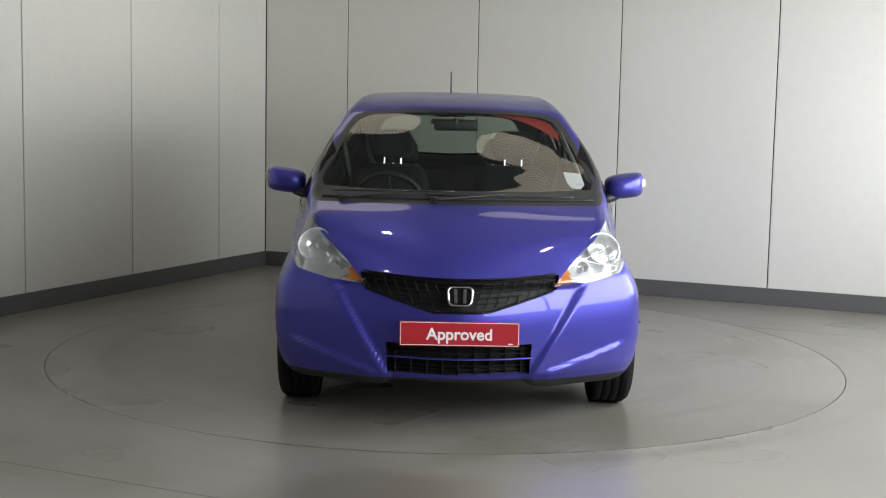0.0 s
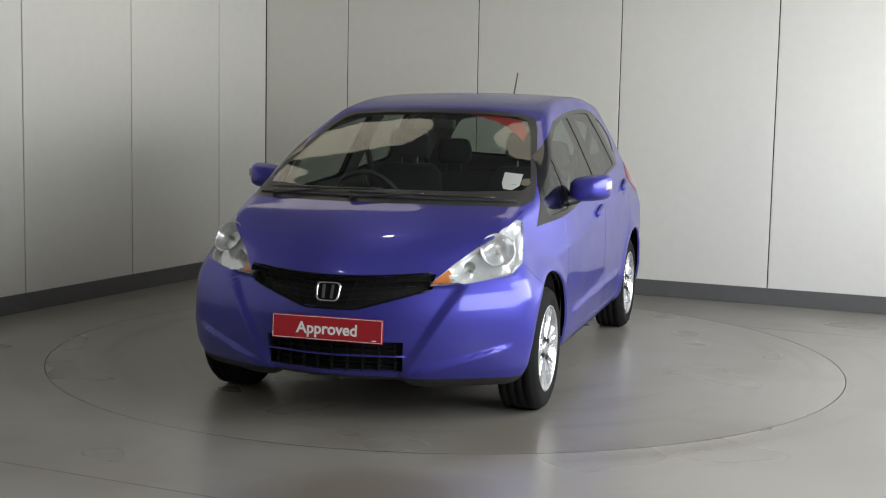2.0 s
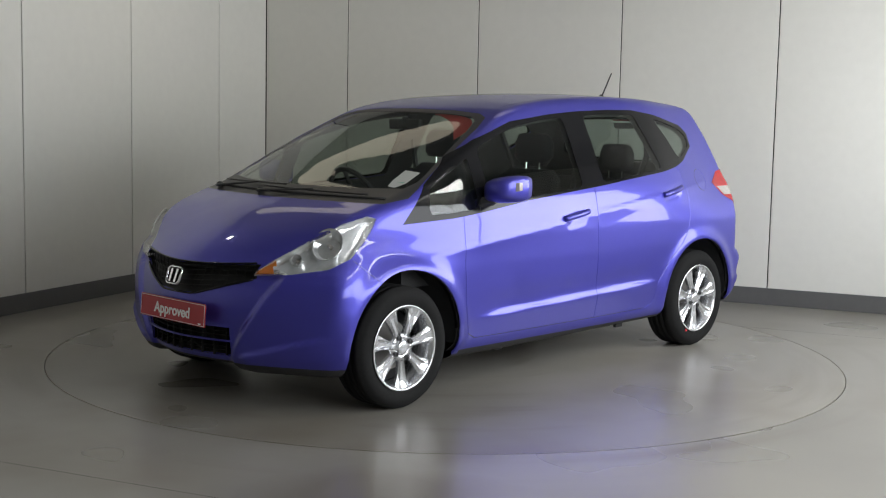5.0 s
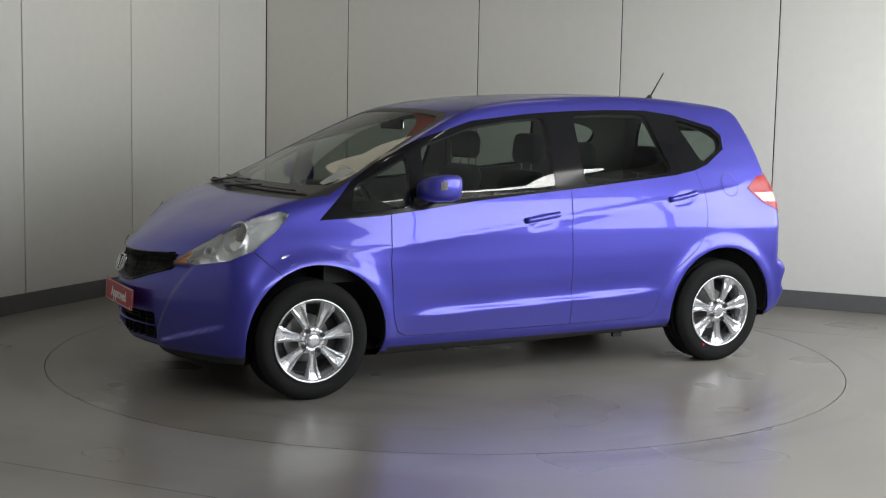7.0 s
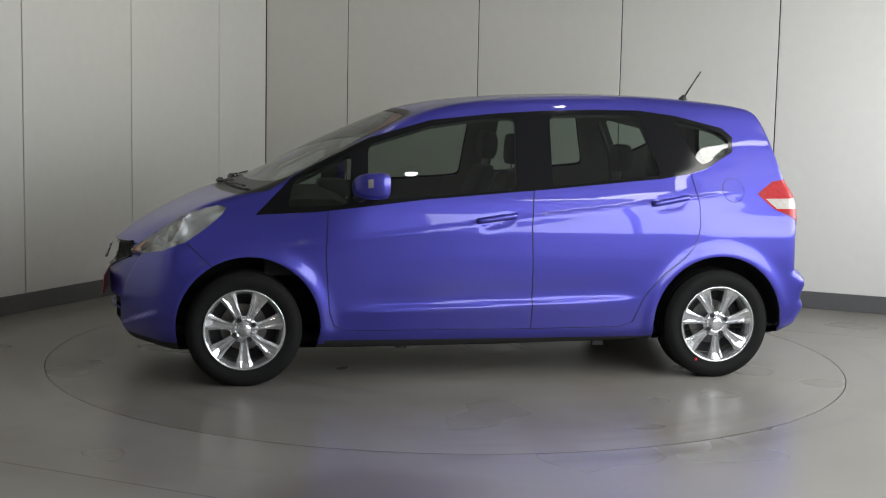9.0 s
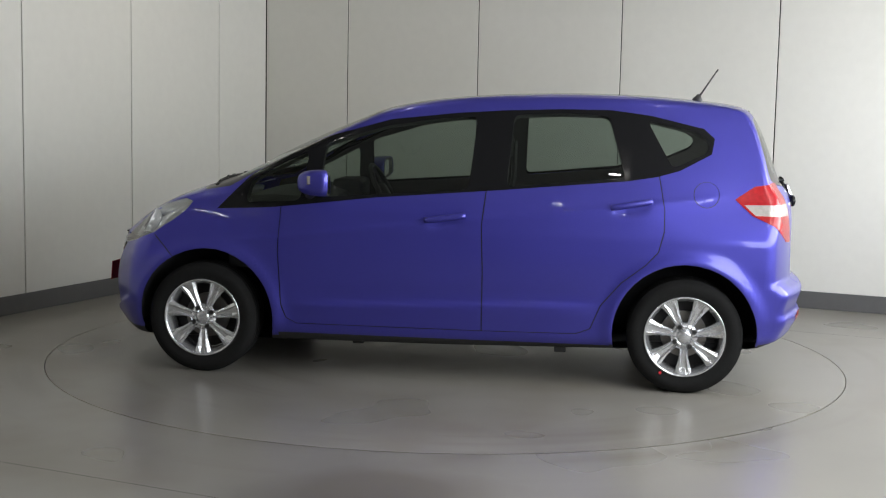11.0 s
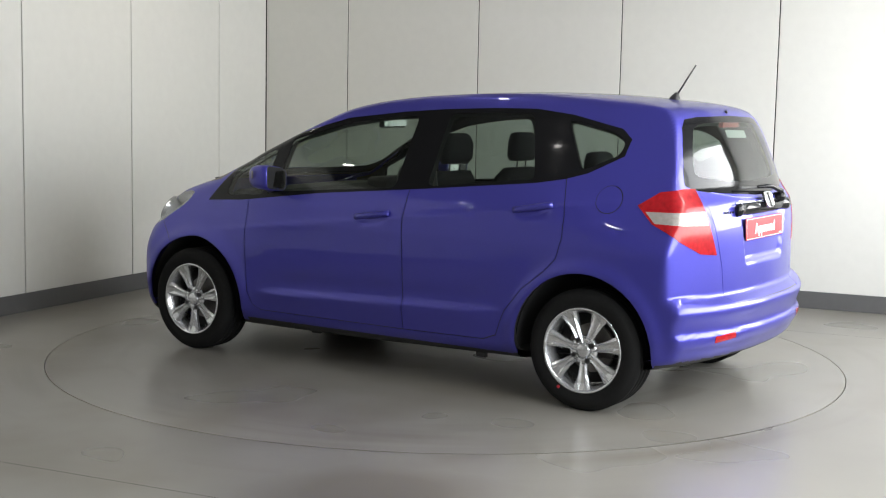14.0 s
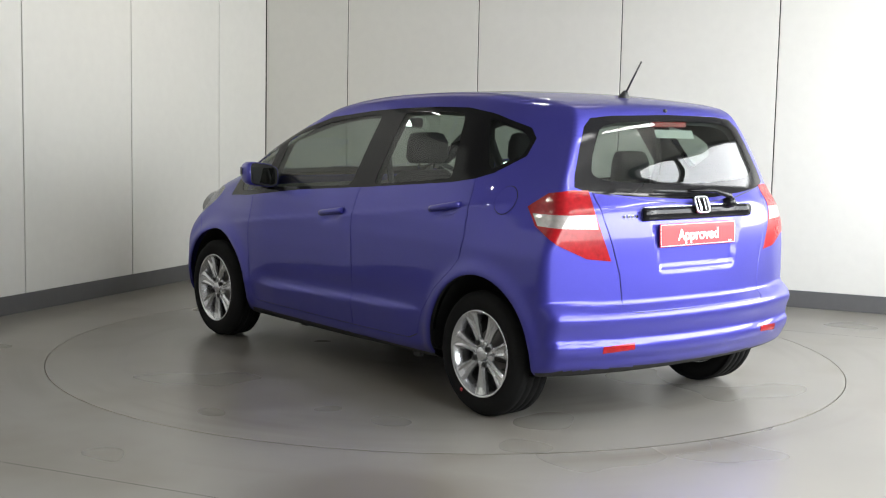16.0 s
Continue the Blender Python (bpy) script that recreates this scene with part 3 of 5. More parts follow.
def soft(points, n=4):
    """A closed outline with rounded corners."""
    p = np.array(points, float)
    out = []
    m = len(p)
    for i in range(m):
        a, b, c = p[i - 1], p[i], p[(i + 1) % m]
        la, lc = np.linalg.norm(a - b), np.linalg.norm(c - b)
        r = min(0.035, 0.4 * la, 0.4 * lc)
        s, e = b + (a - b) / la * r, b + (c - b) / lc * r
        for t in np.linspace(0, 1, n):
            out.append(tuple((1 - t) ** 2 * s + 2 * t * (1 - t) * b + t * t * e))
    return out


BODY, ARCH, TRIM, GAP, DOOR_F, DOOR_R, GL_Q, GL_F, GL_R, GL_B, SCREEN, REAR_GLASS, HEAD, TAIL, GRILLE, INTAKE, TAILGATE, BONNET, CAP, REFL, LOWER, SCRIM, REARTRIM, UNDER, TAIL_CLEAR, CAP_GAP, SIDE_GAP = range(27)

WINDOWS = [(1.21, 0.865), (1.03, 1.05), (0.81, 1.18), (0.62, 1.262), (0.30, 1.355), (-0.05, 1.395), (-0.3, 1.413), (-0.6, 1.425), (-0.84, 1.425),
           (-1.05, 1.40), (-1.32, 1.338), (-1.375, 1.29), (-1.36, 1.21), (-1.2, 1.125), (-1.09, 1.093), (-0.94, 1.068), (-0.31, 1.008), (0.35, 0.952), (0.91, 0.884)]
FRONT_DOOR = [(0.845, 0.92), (0.857, 0.66), (0.837, 0.38), (0.812, 0.31), (0.76, 0.282), (-0.215, 0.282), (-0.215, 0.6), (-0.205, 0.82), (-0.225, 1.03), (0.3, 1.02)]
REAR_DOOR = [(-0.225, 1.03), (-0.205, 0.82), (-0.215, 0.6), (-0.215, 0.282), (-0.70, 0.288), (-0.77, 0.315), (-0.82, 0.44), (-0.92, 0.56), (-1.04, 0.655),
             (-1.10, 0.72), (-1.125, 0.82), (-1.125, 0.93), (-1.09, 1.12), (-0.7, 1.11)]
WINDSCREEN = [(-0.03, 1.413), (0.30, 1.407), (0.48, 1.393), (0.55, 1.372), (0.59, 1.32), (0.655, 1.18), (0.715, 1.03), (0.725, 0.985), (0.69, 0.963), (0.4, 0.962), (-0.03, 0.962)]
SCREEN_CLEAR = [(-0.03, 1.395), (0.30, 1.389), (0.46, 1.377), (0.52, 1.355), (0.565, 1.30), (0.63, 1.17), (0.68, 1.06), (0.66, 1.03), (0.4, 1.02), (-0.03, 1.02)]
REAR_SCREEN = [(-0.03, 1.41), (0.36, 1.402), (0.48, 1.39), (0.53, 1.35), (0.575, 1.27), (0.635, 1.14), (0.65, 1.085), (0.60, 1.065), (0.40, 1.045), (0.08, 1.026), (-0.03, 1.025)]
REAR_CLEAR = [(-0.03, 1.382), (0.34, 1.372), (0.45, 1.35), (0.53, 1.22), (0.555, 1.14), (0.50, 1.115), (0.3, 1.10), (-0.03, 1.09)]
HEADLIGHT = [(-0.445, 0.90), (-0.49, 0.912), (-0.60, 0.878), (-0.775, 0.787), (-0.945, 0.69), (-0.985, 0.665), (-1.0, 0.638), (-0.83, 0.653), (-0.65, 0.684), (-0.55, 0.73), (-0.495, 0.80), (-0.455, 0.865)]
TAILLIGHT = [(-0.51, 0.99), (-0.605, 1.055), (-0.70, 1.072), (-0.775, 1.07), (-0.82, 0.945), (-0.885, 0.763), (-0.78, 0.775), (-0.645, 0.84), (-0.55, 0.91)]
TAIL_BAND = [(-0.535, 0.963), (-0.81, 0.968), (-0.825, 0.905), (-0.56, 0.912)]
GRILLE_LINE = [(-0.03, 0.675), (0.2, 0.678), (0.40, 0.69), (0.445, 0.69), (0.435, 0.625), (0.3, 0.585), (0.21, 0.557), (0.14, 0.54), (-0.03, 0.535)]
INTAKE_LINE = [(-0.03, 0.39), (0.325, 0.39), (0.316, 0.252), (-0.03, 0.25)]
TAILGATE_LINE = [(-0.03, 0.54), (0.44, 0.54), (0.465, 0.56), (0.48, 0.70), (0.50, 0.763), (0.56, 0.95), (0.57, 1.06), (0.3, 1.02), (-0.03, 1.0)]
BONNET_LINE = [(1.93, -0.03), (1.93, 0.12), (1.85, 0.43), (1.70, 0.56), (1.42, 0.69), (1.28, 0.705), (1.36, 0.4), (1.38, -0.03)]
REFLECTOR_LINE = [(0.44, 0.372), (0.60, 0.362), (0.60, 0.392), (0.44, 0.402)]


def carve():
    pts, faces = sample_half()
    me = bpy.data.meshes.new("half")
    me.from_pydata(pts.tolist(), [], faces)
    bm = bmesh.new()
    bm.from_mesh(me)
    bpy.data.meshes.remove(me)
    bmesh.ops.recalc_face_normals(bm, faces=bm.faces[:])
    if sum(f.normal.z for f in bm.faces if f.calc_center_median().z > 1.3) < 0:
        bmesh.ops.reverse_faces(bm, faces=bm.faces[:])
    layer = bm.faces.layers.int.new("tag")
    flank = lambda c: c.y > 0.40
    nose = lambda c: c.x > 0.2
    tail = lambda c: c.x < -1.2
    for cx in (1.245, -1.245):
        cut(bm, circle(cx, 0.30, 0.362, 40), "side", flank, ARCH, layer, (BODY,))
    for line in (FRONT_DOOR, REAR_DOOR):
        cut(bm, grown(line, 0.0055), "side", flank, GAP, layer, (BODY,))
    cut(bm, FRONT_DOOR, "side", flank, DOOR_F, layer, (GAP,))
    cut(bm, REAR_DOOR, "side", flank, DOOR_R, layer, (GAP, DOOR_F))
    cut(bm, [(-0.222, 1.03), (-0.203, 0.82), (-0.213, 0.6), (-0.213, 0.282), (-0.219, 0.282), (-0.219, 0.6), (-0.209, 0.82), (-0.229, 1.03)], "side", flank, GAP, layer, (DOOR_F, DOOR_R))
    cut(bm, WINDOWS, "side", flank, TRIM, layer, (BODY, GAP, DOOR_F, DOOR_R))
    cut(bm, soft([(1.05, 0.902), (1.02, 1.03), (0.72, 1.178), (0.745, 0.925)]), "side", flank, GL_Q, layer, (TRIM,))
    cut(bm, soft([(0.65, 0.945), (0.635, 1.222), (0.31, 1.322), (0.05, 1.362), (-0.155, 1.378), (-0.13, 1.005)]), "side", flank, GL_F, layer, (TRIM,))
    cut(bm, soft([(-0.325, 1.022), (-0.345, 1.39), (-0.6, 1.402), (-0.835, 1.398), (-0.93, 1.085)]), "side", flank, GL_R, layer, (TRIM,))
    cut(bm, soft([(-1.03, 1.378), (-1.28, 1.322), (-1.35, 1.275), (-1.335, 1.215), (-1.165, 1.135)]), "side", flank, GL_B, layer, (TRIM,))
    cut(bm, WINDSCREEN, "front", nose, SCRIM, layer, (BODY,))
    cut(bm, SCREEN_CLEAR, "front", nose, SCREEN, layer, (SCRIM,))
    cut(bm, grown(TAILGATE_LINE, 0.006), "rear", tail, GAP, layer, (BODY,))
    cut(bm, TAILGATE_LINE, "rear", tail, TAILGATE, layer, (GAP,))
    cut(bm, REAR_SCREEN, "rear", tail, REARTRIM, layer, (BODY, GAP, TAILGATE))
    cut(bm, soft(REAR_CLEAR), "rear", tail, REAR_GLASS, layer, (REARTRIM,))
    cut(bm, TAILLIGHT, "rear_corner", tail, TAIL, layer, (BODY, GAP, TAILGATE, REARTRIM))
    cut(bm, TAIL_BAND, "rear_corner", tail, TAIL_CLEAR, layer, (TAIL,))
    cut(bm, circle(-1.335, 1.01, 0.066), "side", flank, CAP_GAP, layer, (BODY,))
    cut(bm, circle(-1.335, 1.01, 0.062), "side", flank, CAP, layer, (CAP_GAP,))
    cut(bm, [(1.545, 0.724), (1.42, 0.612), (1.424, 0.608), (1.549, 0.720)], "side", flank, SIDE_GAP, layer, (BODY,))
    cut(bm, [(0.25, 0.500), (-0.6, 0.515), (-1.42, 0.485), (-1.42, 0.490), (-0.6, 0.520), (0.25, 0.505)], "top", lambda c: c.z > 1.3, SIDE_GAP, layer, (BODY,))
    cut(bm, REFLECTOR_LINE, "rear", tail, REFL, layer, (BODY,))
    cut(bm, grown(BONNET_LINE, 0.0035), "top", lambda c: c.x > 1.0 and c.z > 0.66, GAP, layer, (BODY,))
    cut(bm, BONNET_LINE, "top", lambda c: c.x > 1.0 and c.z > 0.66, BONNET, layer, (GAP,))
    cut(bm, HEADLIGHT, "front_corner", nose, HEAD, layer, (BODY, GAP, BONNET))
    cut(bm, GRILLE_LINE, "front", lambda c: c.x > 1.6, GRILLE, layer, (BODY, GAP, BONNET))
    cut(bm, INTAKE_LINE, "front", lambda c: c.x > 1.6, INTAKE, layer, (BODY,))
    cut(bm, [(-0.03, 0.1), (0.9, 0.1), (0.9, 0.225), (0.4, 0.225), (-0.03, 0.23)], "front", lambda c: c.x > 1.3, LOWER, layer, (BODY,))
    # black strip along the sills: colour standing in for the shade under them
    cut(bm, [(-0.86, 0.1), (0.86, 0.1), (0.86, 0.228), (-0.86, 0.228)], "side", flank, LOWER, layer, (BODY,))
    for f in bm.faces:
        if f[layer] == BODY and f.normal.z < -0.75:
            f[layer] = UNDER
    return bm, layer


def normals_of(points):
    e = 0.009
    n = np.stack([field(points + np.array(d) * e) - field(points - np.array(d) * e) for d in ((1, 0, 0), (0, 1, 0), (0, 0, 1))], -1)
    return n / (np.linalg.norm(n, axis=1)[:, None] + 1e-9)


SHELL, TAGS = carve()


def pick(tags, side=0, where=None, shift=0.0, push=(0, 0, 0), skirt=0.0):
    """Faces with these tags as mesh data. side: 1 the car's left, -1 its right, 0 both joined.
    shift: moved inwards along the normals; push: moved as a whole; skirt: edges turned in by so much."""
    src = [f for f in SHELL.faces if f[TAGS] in tags and (where is None or where(f.calc_center_median()))]
    verts, order, polys = {}, [], []
    for f in src:
        row = []
        for v in f.verts:
            if v.index not in verts:
                verts[v.index] = len(order)
                order.append(v.co[:])
            row.append(verts[v.index])
        polys.append(row)
    p = np.array(order)
    nn = normals_of(p)
    p = p - nn * shift + np.array(push)
    if skirt:
        count = {}
        for row in polys:
            for a, b in zip(row, row[1:] + row[:1]):
                count[(a, b)] = 1
        rim = [(a, b) for a, b in count if (b, a) not in count and not (abs(p[a][1]) < 1e-3 and abs(p[b][1]) < 1e-3)]
        back, extra, en = {}, [], []
        for a, b in rim:
            for k in (a, b):
                if k not in back:
                    back[k] = len(p) + len(extra)
                    extra.append(p[k] - nn[k] * skirt)
                    en.append(nn[k])
            polys.append([b, a, back[a], back[b]])
        p = np.vstack([p, extra]) if extra else p
        nn = np.vstack([nn, en]) if extra else nn
    flip = np.array((1, -1, 1))
    if side == 1:
        return p, polys, nn
    mirror = [r[::-1] for r in polys]
    if side == -1:
        return p * flip, mirror, nn * flip
    # both sides, welded on the centre line
    remap = {i: (i if abs(p[i][1]) < 1e-4 else len(p) + i) for i in range(len(p))}
    return np.vstack([p, p * flip]), polys + [[remap[i] for i in r] for r in mirror], np.vstack([nn, nn * flip])


def panel(name, mat, tags, parent, side=0, label="", keep_normals=True, **more):
    p, polys, nn = pick(tags, side, **more)
    me = bpy.data.meshes.new(name)
    me.from_pydata(p.tolist(), [], polys)
    for f in me.polygons:
        f.use_smooth = True
    me.materials.append(mat)
    if keep_normals:
        me.normals_split_custom_set_from_vertices(nn.tolist())
    me.update()
    ob = new(name, me)
    ob.parent = parent
    if label:
        tagged(ob, label)
    return ob


SHELL.verts.index_update()
car = new("car")
tagged(car, "violet-blue five-door hatchback with silver alloy wheels on the turntable", "car")
body = panel("body", PAINT, (BODY,), car, skirt=0.012)
panel("underbody", BLACK_PLASTIC, (UNDER,), car)
# real black lip at the front; along the sills the black is painted shade
panel("lip_and_sill_shade", BLACK_PLASTIC, (LOWER,), car)
for side in (1, -1):
    panel("bonnet_gap", BLACK_SATIN, (GAP,), car, side, shift=0.005, where=lambda c: c.x > 1.0 and c.y < 0.70 and c.z > 0.69)
panel("tailgate_gap", BLACK_SATIN, (GAP,), car, shift=0.005, where=lambda c: c.x < -1.4)
panel("fuel_flap", PAINT, (CAP,), car, 1)
panel("fuel_flap_gap", BLACK_SATIN, (CAP_GAP,), car, 1, shift=0.004)
panel("flank_patch", PAINT, (CAP, CAP_GAP), car, -1)
panel("bonnet", PAINT, (BONNET,), car, skirt=0.006)
tailgate = panel("tailgate", PAINT, (TAILGATE,), car, skirt=0.006)
panel("windscreen_surround", BLACK_SATIN, (SCRIM,), car, shift=0.001)
panel("windscreen", SCREEN_GLASS, (SCREEN,), car, shift=0.002)
panel("tailgate_glass_border", BLACK_GLOSS, (REARTRIM,), car, shift=0.001)
panel("tailgate_glass", GLASS, (REAR_GLASS,), car, shift=0.001)
panel("interior_lining", LINING, (BODY, DOOR_F, DOOR_R, BONNET, TAILGATE, TRIM, GAP, LOWER, UNDER, TAIL, TAIL_CLEAR, CAP, CAP_GAP, SIDE_GAP, REARTRIM, REFL), car, shift=0.035, where=lambda c: c.x < 1.25, keep_normals=True)
for side, word in ((1, "left"), (-1, "right")):
    panel("front_door", PAINT, (DOOR_F,), car, side, skirt=0.006)
    panel("door_gap", BLACK_SATIN, (GAP,), car, side, shift=0.005, where=lambda c: -1.2 < c.x < 1.0)
    panel("bumper_gap", BLACK_SATIN, (SIDE_GAP,), car, side, shift=0.004, where=lambda c: c.x > 1)
    panel("roof_channel", BLACK_SATIN, (SIDE_GAP,), car, side, shift=0.004, where=lambda c: c.x < 1)
    panel("rear_door", PAINT, (DOOR_R,), car, side, skirt=0.006)
    panel("window_frame", BLACK_GLOSS, (TRIM,), car, side, label="glossy black window frame and pillars")
    panel("quarter_window", GLASS, (GL_Q,), car, side, shift=0.003)
    panel("front_window", GLASS, (GL_F,), car, side, shift=0.003)
    panel("rear_window", GLASS, (GL_R,), car, side, shift=0.003)
    panel("rear_quarter_window", GLASS, (GL_B,), car, side, shift=0.003)
    head = panel("headlight", LENS, (HEAD,), car, side, label="clear headlight lens over a bright reflector")
    panel("reflector", REFLECTOR, (HEAD,), head, side, shift=0.050, skirt=-0.050, keep_normals=False)
    tail_lamp = panel("tail_light", RED_LENS, (TAIL,), car, side, shift=-0.003, skirt=0.01, label="red tail light with a clear band")
    panel("clear_band", CLEAR_LENS, (TAIL_CLEAR,), tail_lamp, side, shift=-0.003, label="clear reversing light band")
    panel("indicator", AMBER, (HEAD,), head, side, shift=0.012, where=lambda c: (c.y - c.x) * 0.7071 < -0.905, label="amber indicator at the inner tip")
    panel("rear_reflector", RED_LENS, (REFL,), car, side, shift=-0.002)
panel("grille", GRILLE_BLACK, (GRILLE,), car, shift=0.03, skirt=-0.03, keep_normals=False)
panel("lower_intake", GRILLE_BLACK, (INTAKE,), car, shift=0.05, skirt=-0.05, keep_normals=False)


def wheel_wells():
    for sx in (1.245, -1.245):
        for sy in (1, -1):
            bm = bmesh.new()
            n = 24
            rows = []
            for y in (0.845, 0.80, 0.52, 0.52):
                r = 0.362 if y > 0.82 else 0.37
                if len(rows) == 3:
                    r = 0.02
                rows.append([bm.verts.new((sx + r * math.cos(a), sy * y, 0.30 + r * math.sin(a)))
                             for a in (math.radians(-6 + 192 * k / n) for k in range(n + 1))])
            for p, q in zip(rows[1:], rows[2:]):
                for k in range(n):
                    bm.faces.new((p[k], p[k + 1], q[k + 1], q[k]))
            bmesh.ops.delete(bm, geom=[v for v in rows[0]], context="VERTS")
            part("wheel_well", bm, BLACK_PLASTIC, car, "black wheel arch liner", True)


wheel_wells()


def turned(side):
    """Wheel space: local z points out of the car's side."""
    return Matrix.Rotation(radians(-90 * side), 4, "X")


TYRE_R, RIM_R = 0.292, 0.204


def build_wheel(x, side):
    hub = new("wheel")
    hub.parent = car
    hub.location = (x, (0.757 if x > 0 else 0.748) * side, TYRE_R)
    tagged(hub, "silver seven-spoke alloy wheel with black tyre")
    m = turned(side)
    bm = bmesh.new()
    w = 0.088
    prof = [(RIM_R - 0.004, w - 0.012), (RIM_R + 0.012, w - 0.006), (RIM_R + 0.03, w + 0.001), (TYRE_R - 0.035, w), (TYRE_R - 0.016, w - 0.008), (TYRE_R - 0.004, w - 0.026)]
    for k in range(4):                                     # tread with four grooves
        y = w - 0.03 - k * 0.039
        prof += [(TYRE_R, y), (TYRE_R, y - 0.030), (TYRE_R - 0.007, y - 0.032), (TYRE_R - 0.007, y - 0.037)]
    prof += [(TYRE_R - 0.004, -w + 0.012), (TYRE_R - 0.03, -w), (RIM_R + 0.02, -w), (RIM_R - 0.004, -w + 0.02)]
    lathe(bm, prof, 64, m)
    part("tyre", bm, RUBBER, hub, "", True)
    bm = bmesh.new()
    lathe(bm, [(RIM_R - 0.003, w - 0.014), (RIM_R + 0.003, w - 0.004), (RIM_R - 0.002, w - 0.001), (RIM_R - 0.009, w - 0.004), (RIM_R - 0.013, w - 0.016), (RIM_R - 0.024, w - 0.03),
               (RIM_R - 0.03, 0.0), (RIM_R - 0.03, -w + 0.02), (RIM_R - 0.004, -w + 0.018)], 64, m)
    rim = part("rim", bm, ALLOY, hub, "", True)
    bm = bmesh.new()
    lathe(bm, [(0.001, -0.02), (0.118, -0.02), (0.118, -0.04)], 40, m)
    part("brake_disc", bm, DISC, hub)
    bm = bmesh.new()
    lathe(bm, [(0.001, -0.045), (RIM_R - 0.031, -0.045)], 32, m)
    part("backing", bm, BLACK_PLASTIC, hub)
    for k in range(7):
        bm = bmesh.new()
        a = 2 * math.pi * k / 7 + math.pi / 2
        turn = m @ Matrix.Rotation(a, 4, "Z")
        # a spoke that widens to the rim, with a raised middle ridge and two side faces
        stations = [(0.030, 0.021, 0.068, 0.020), (0.075, 0.020, 0.070, 0.024), (0.12, 0.026, 0.072, 0.026), (0.16, 0.037, 0.074, 0.026), (RIM_R - 0.006, 0.049, 0.079, 0.026)]
        rows = []
        for r, hw, top, deep in stations:
            rows.append([bm.verts.new(turn @ Vector((r, c * hw, top - d))) for c, d in
                         ((-1.0, deep), (-0.98, 0.010), (-0.60, 0.001), (-0.25, 0.009 * (r < 0.17)), (0.25, 0.009 * (r < 0.17)), (0.60, 0.001), (0.98, 0.010), (1.0, deep))])
        for p, q in zip(rows, rows[1:]):
            for j in range(7):
                bm.faces.new((p[j], q[j], q[j + 1], p[j + 1]))
        bm.faces.new(rows[0])
        bm.faces.new(rows[-1][::-1])
        bmesh.ops.recalc_face_normals(bm, faces=bm.faces[:])
        part("spoke", bm, ALLOY, rim)
    bm = bmesh.new()
    lathe(bm, [(0.036, 0.040), (0.036, 0.068), (0.030, 0.074), (0.020, 0.077), (0.001, 0.078)], 28, m)
    part("centre_cap", bm, ALLOY, rim, "", True)
    bm = bmesh.new()
    lathe(bm, [(0.070, 0.045), (0.068, 0.062), (0.034, 0.066), (0.033, 0.03)], 28, m)
    part("hub_face", bm, ALLOY, rim, "", True)
    for k in range(4):
        bm = bmesh.new()
        a = 2 * math.pi * k / 4 + 0.5
        spot = m @ Matrix.Translation((0.054 * math.cos(a), 0.054 * math.sin(a), 0.012))
        lathe(bm, [(0.013, 0.05), (0.013, 0.064), (0.0105, 0.065), (0.009, 0.060), (0.001, 0.061)], 12, spot)
        part("wheel_nut", bm, BLACK_SATIN, rim)
    return hub


for wx in (1.266, -1.25):
    for side in (1, -1):
        made = build_wheel(wx, side)
        if wx < 0 and side > 0:
            bm = bmesh.new()
            lathe(bm, [(0.001, 0.0905), (0.0075, 0.0905), (0.0085, 0.087)], 12, turned(1) @ Matrix.Translation((0.116, 0.187, 0)))
            part("tyre_mark", bm, RED_SIGN, made, "small red balance dot on the tyre")
# ---- fittings of the car ----
def along(point, way, lo, hi):
    """Where the ray from point leaves the body."""
    for _ in range(15):
        m = (lo + hi) / 2
        if field(np.array([[point[k] + way[k] * m for k in range(3)]]))[0] > 0:
            hi = m
        else:
            lo = m
    return (lo + hi) / 2


def nose_x(y, z):
    return 0.2 + along((0.2, y, z), (1, 0, 0), 0.0, 2.2)


def tail_x(y, z):
    return -0.6 - along((-0.6, y, z), (-1, 0, 0), 0.0, 1.6)


def flank_y(x, z):
    return along((x, 0, z), (0, 1, 0), 0.0, 1.2)


def lettering(name, text, size, m, mat, parent, label=""):
    cu = bpy.data.curves.new(name, "FONT")
    cu.body, cu.size, cu.align_x, cu.align_y, cu.extrude, cu.offset = text, size, "CENTER", "CENTER", 0.0008, 0.0016
    ob = new("lettering_source", cu)
    bpy.context.view_layer.update()
    me = bpy.data.meshes.new_from_object(ob.evaluated_get(bpy.context.evaluated_depsgraph_get()))
    bpy.data.objects.remove(ob)
    me.name = name
    me.transform(m)
    me.materials.clear()
    me.materials.append(mat)
    out = new(name, me)
    out.parent = parent
    if label:
        tagged(out, label)
    return out


def ring_outline(w, h, top, n=7):
    """A rounded trapezoid, wider at the top by the factor given."""
    base = [(-w / 2, -h / 2), (w / 2, -h / 2), (w / 2 * top, h / 2), (-w / 2 * top, h / 2)]
    p = np.array(base)
    out = []
    for i in range(4):
        a, b, c = p[i - 1], p[i], p[(i + 1) % 4]
        la, lc = np.linalg.norm(a - b), np.linalg.norm(c - b)
        r = 0.3 * min(w, h)
        s, e = b + (a - b) / la * r, b + (c - b) / lc * r
        for t in np.linspace(0, 1, n):
            out.append(tuple((1 - t) ** 2 * s + 2 * t * (1 - t) * b + t * t * e))
    return out


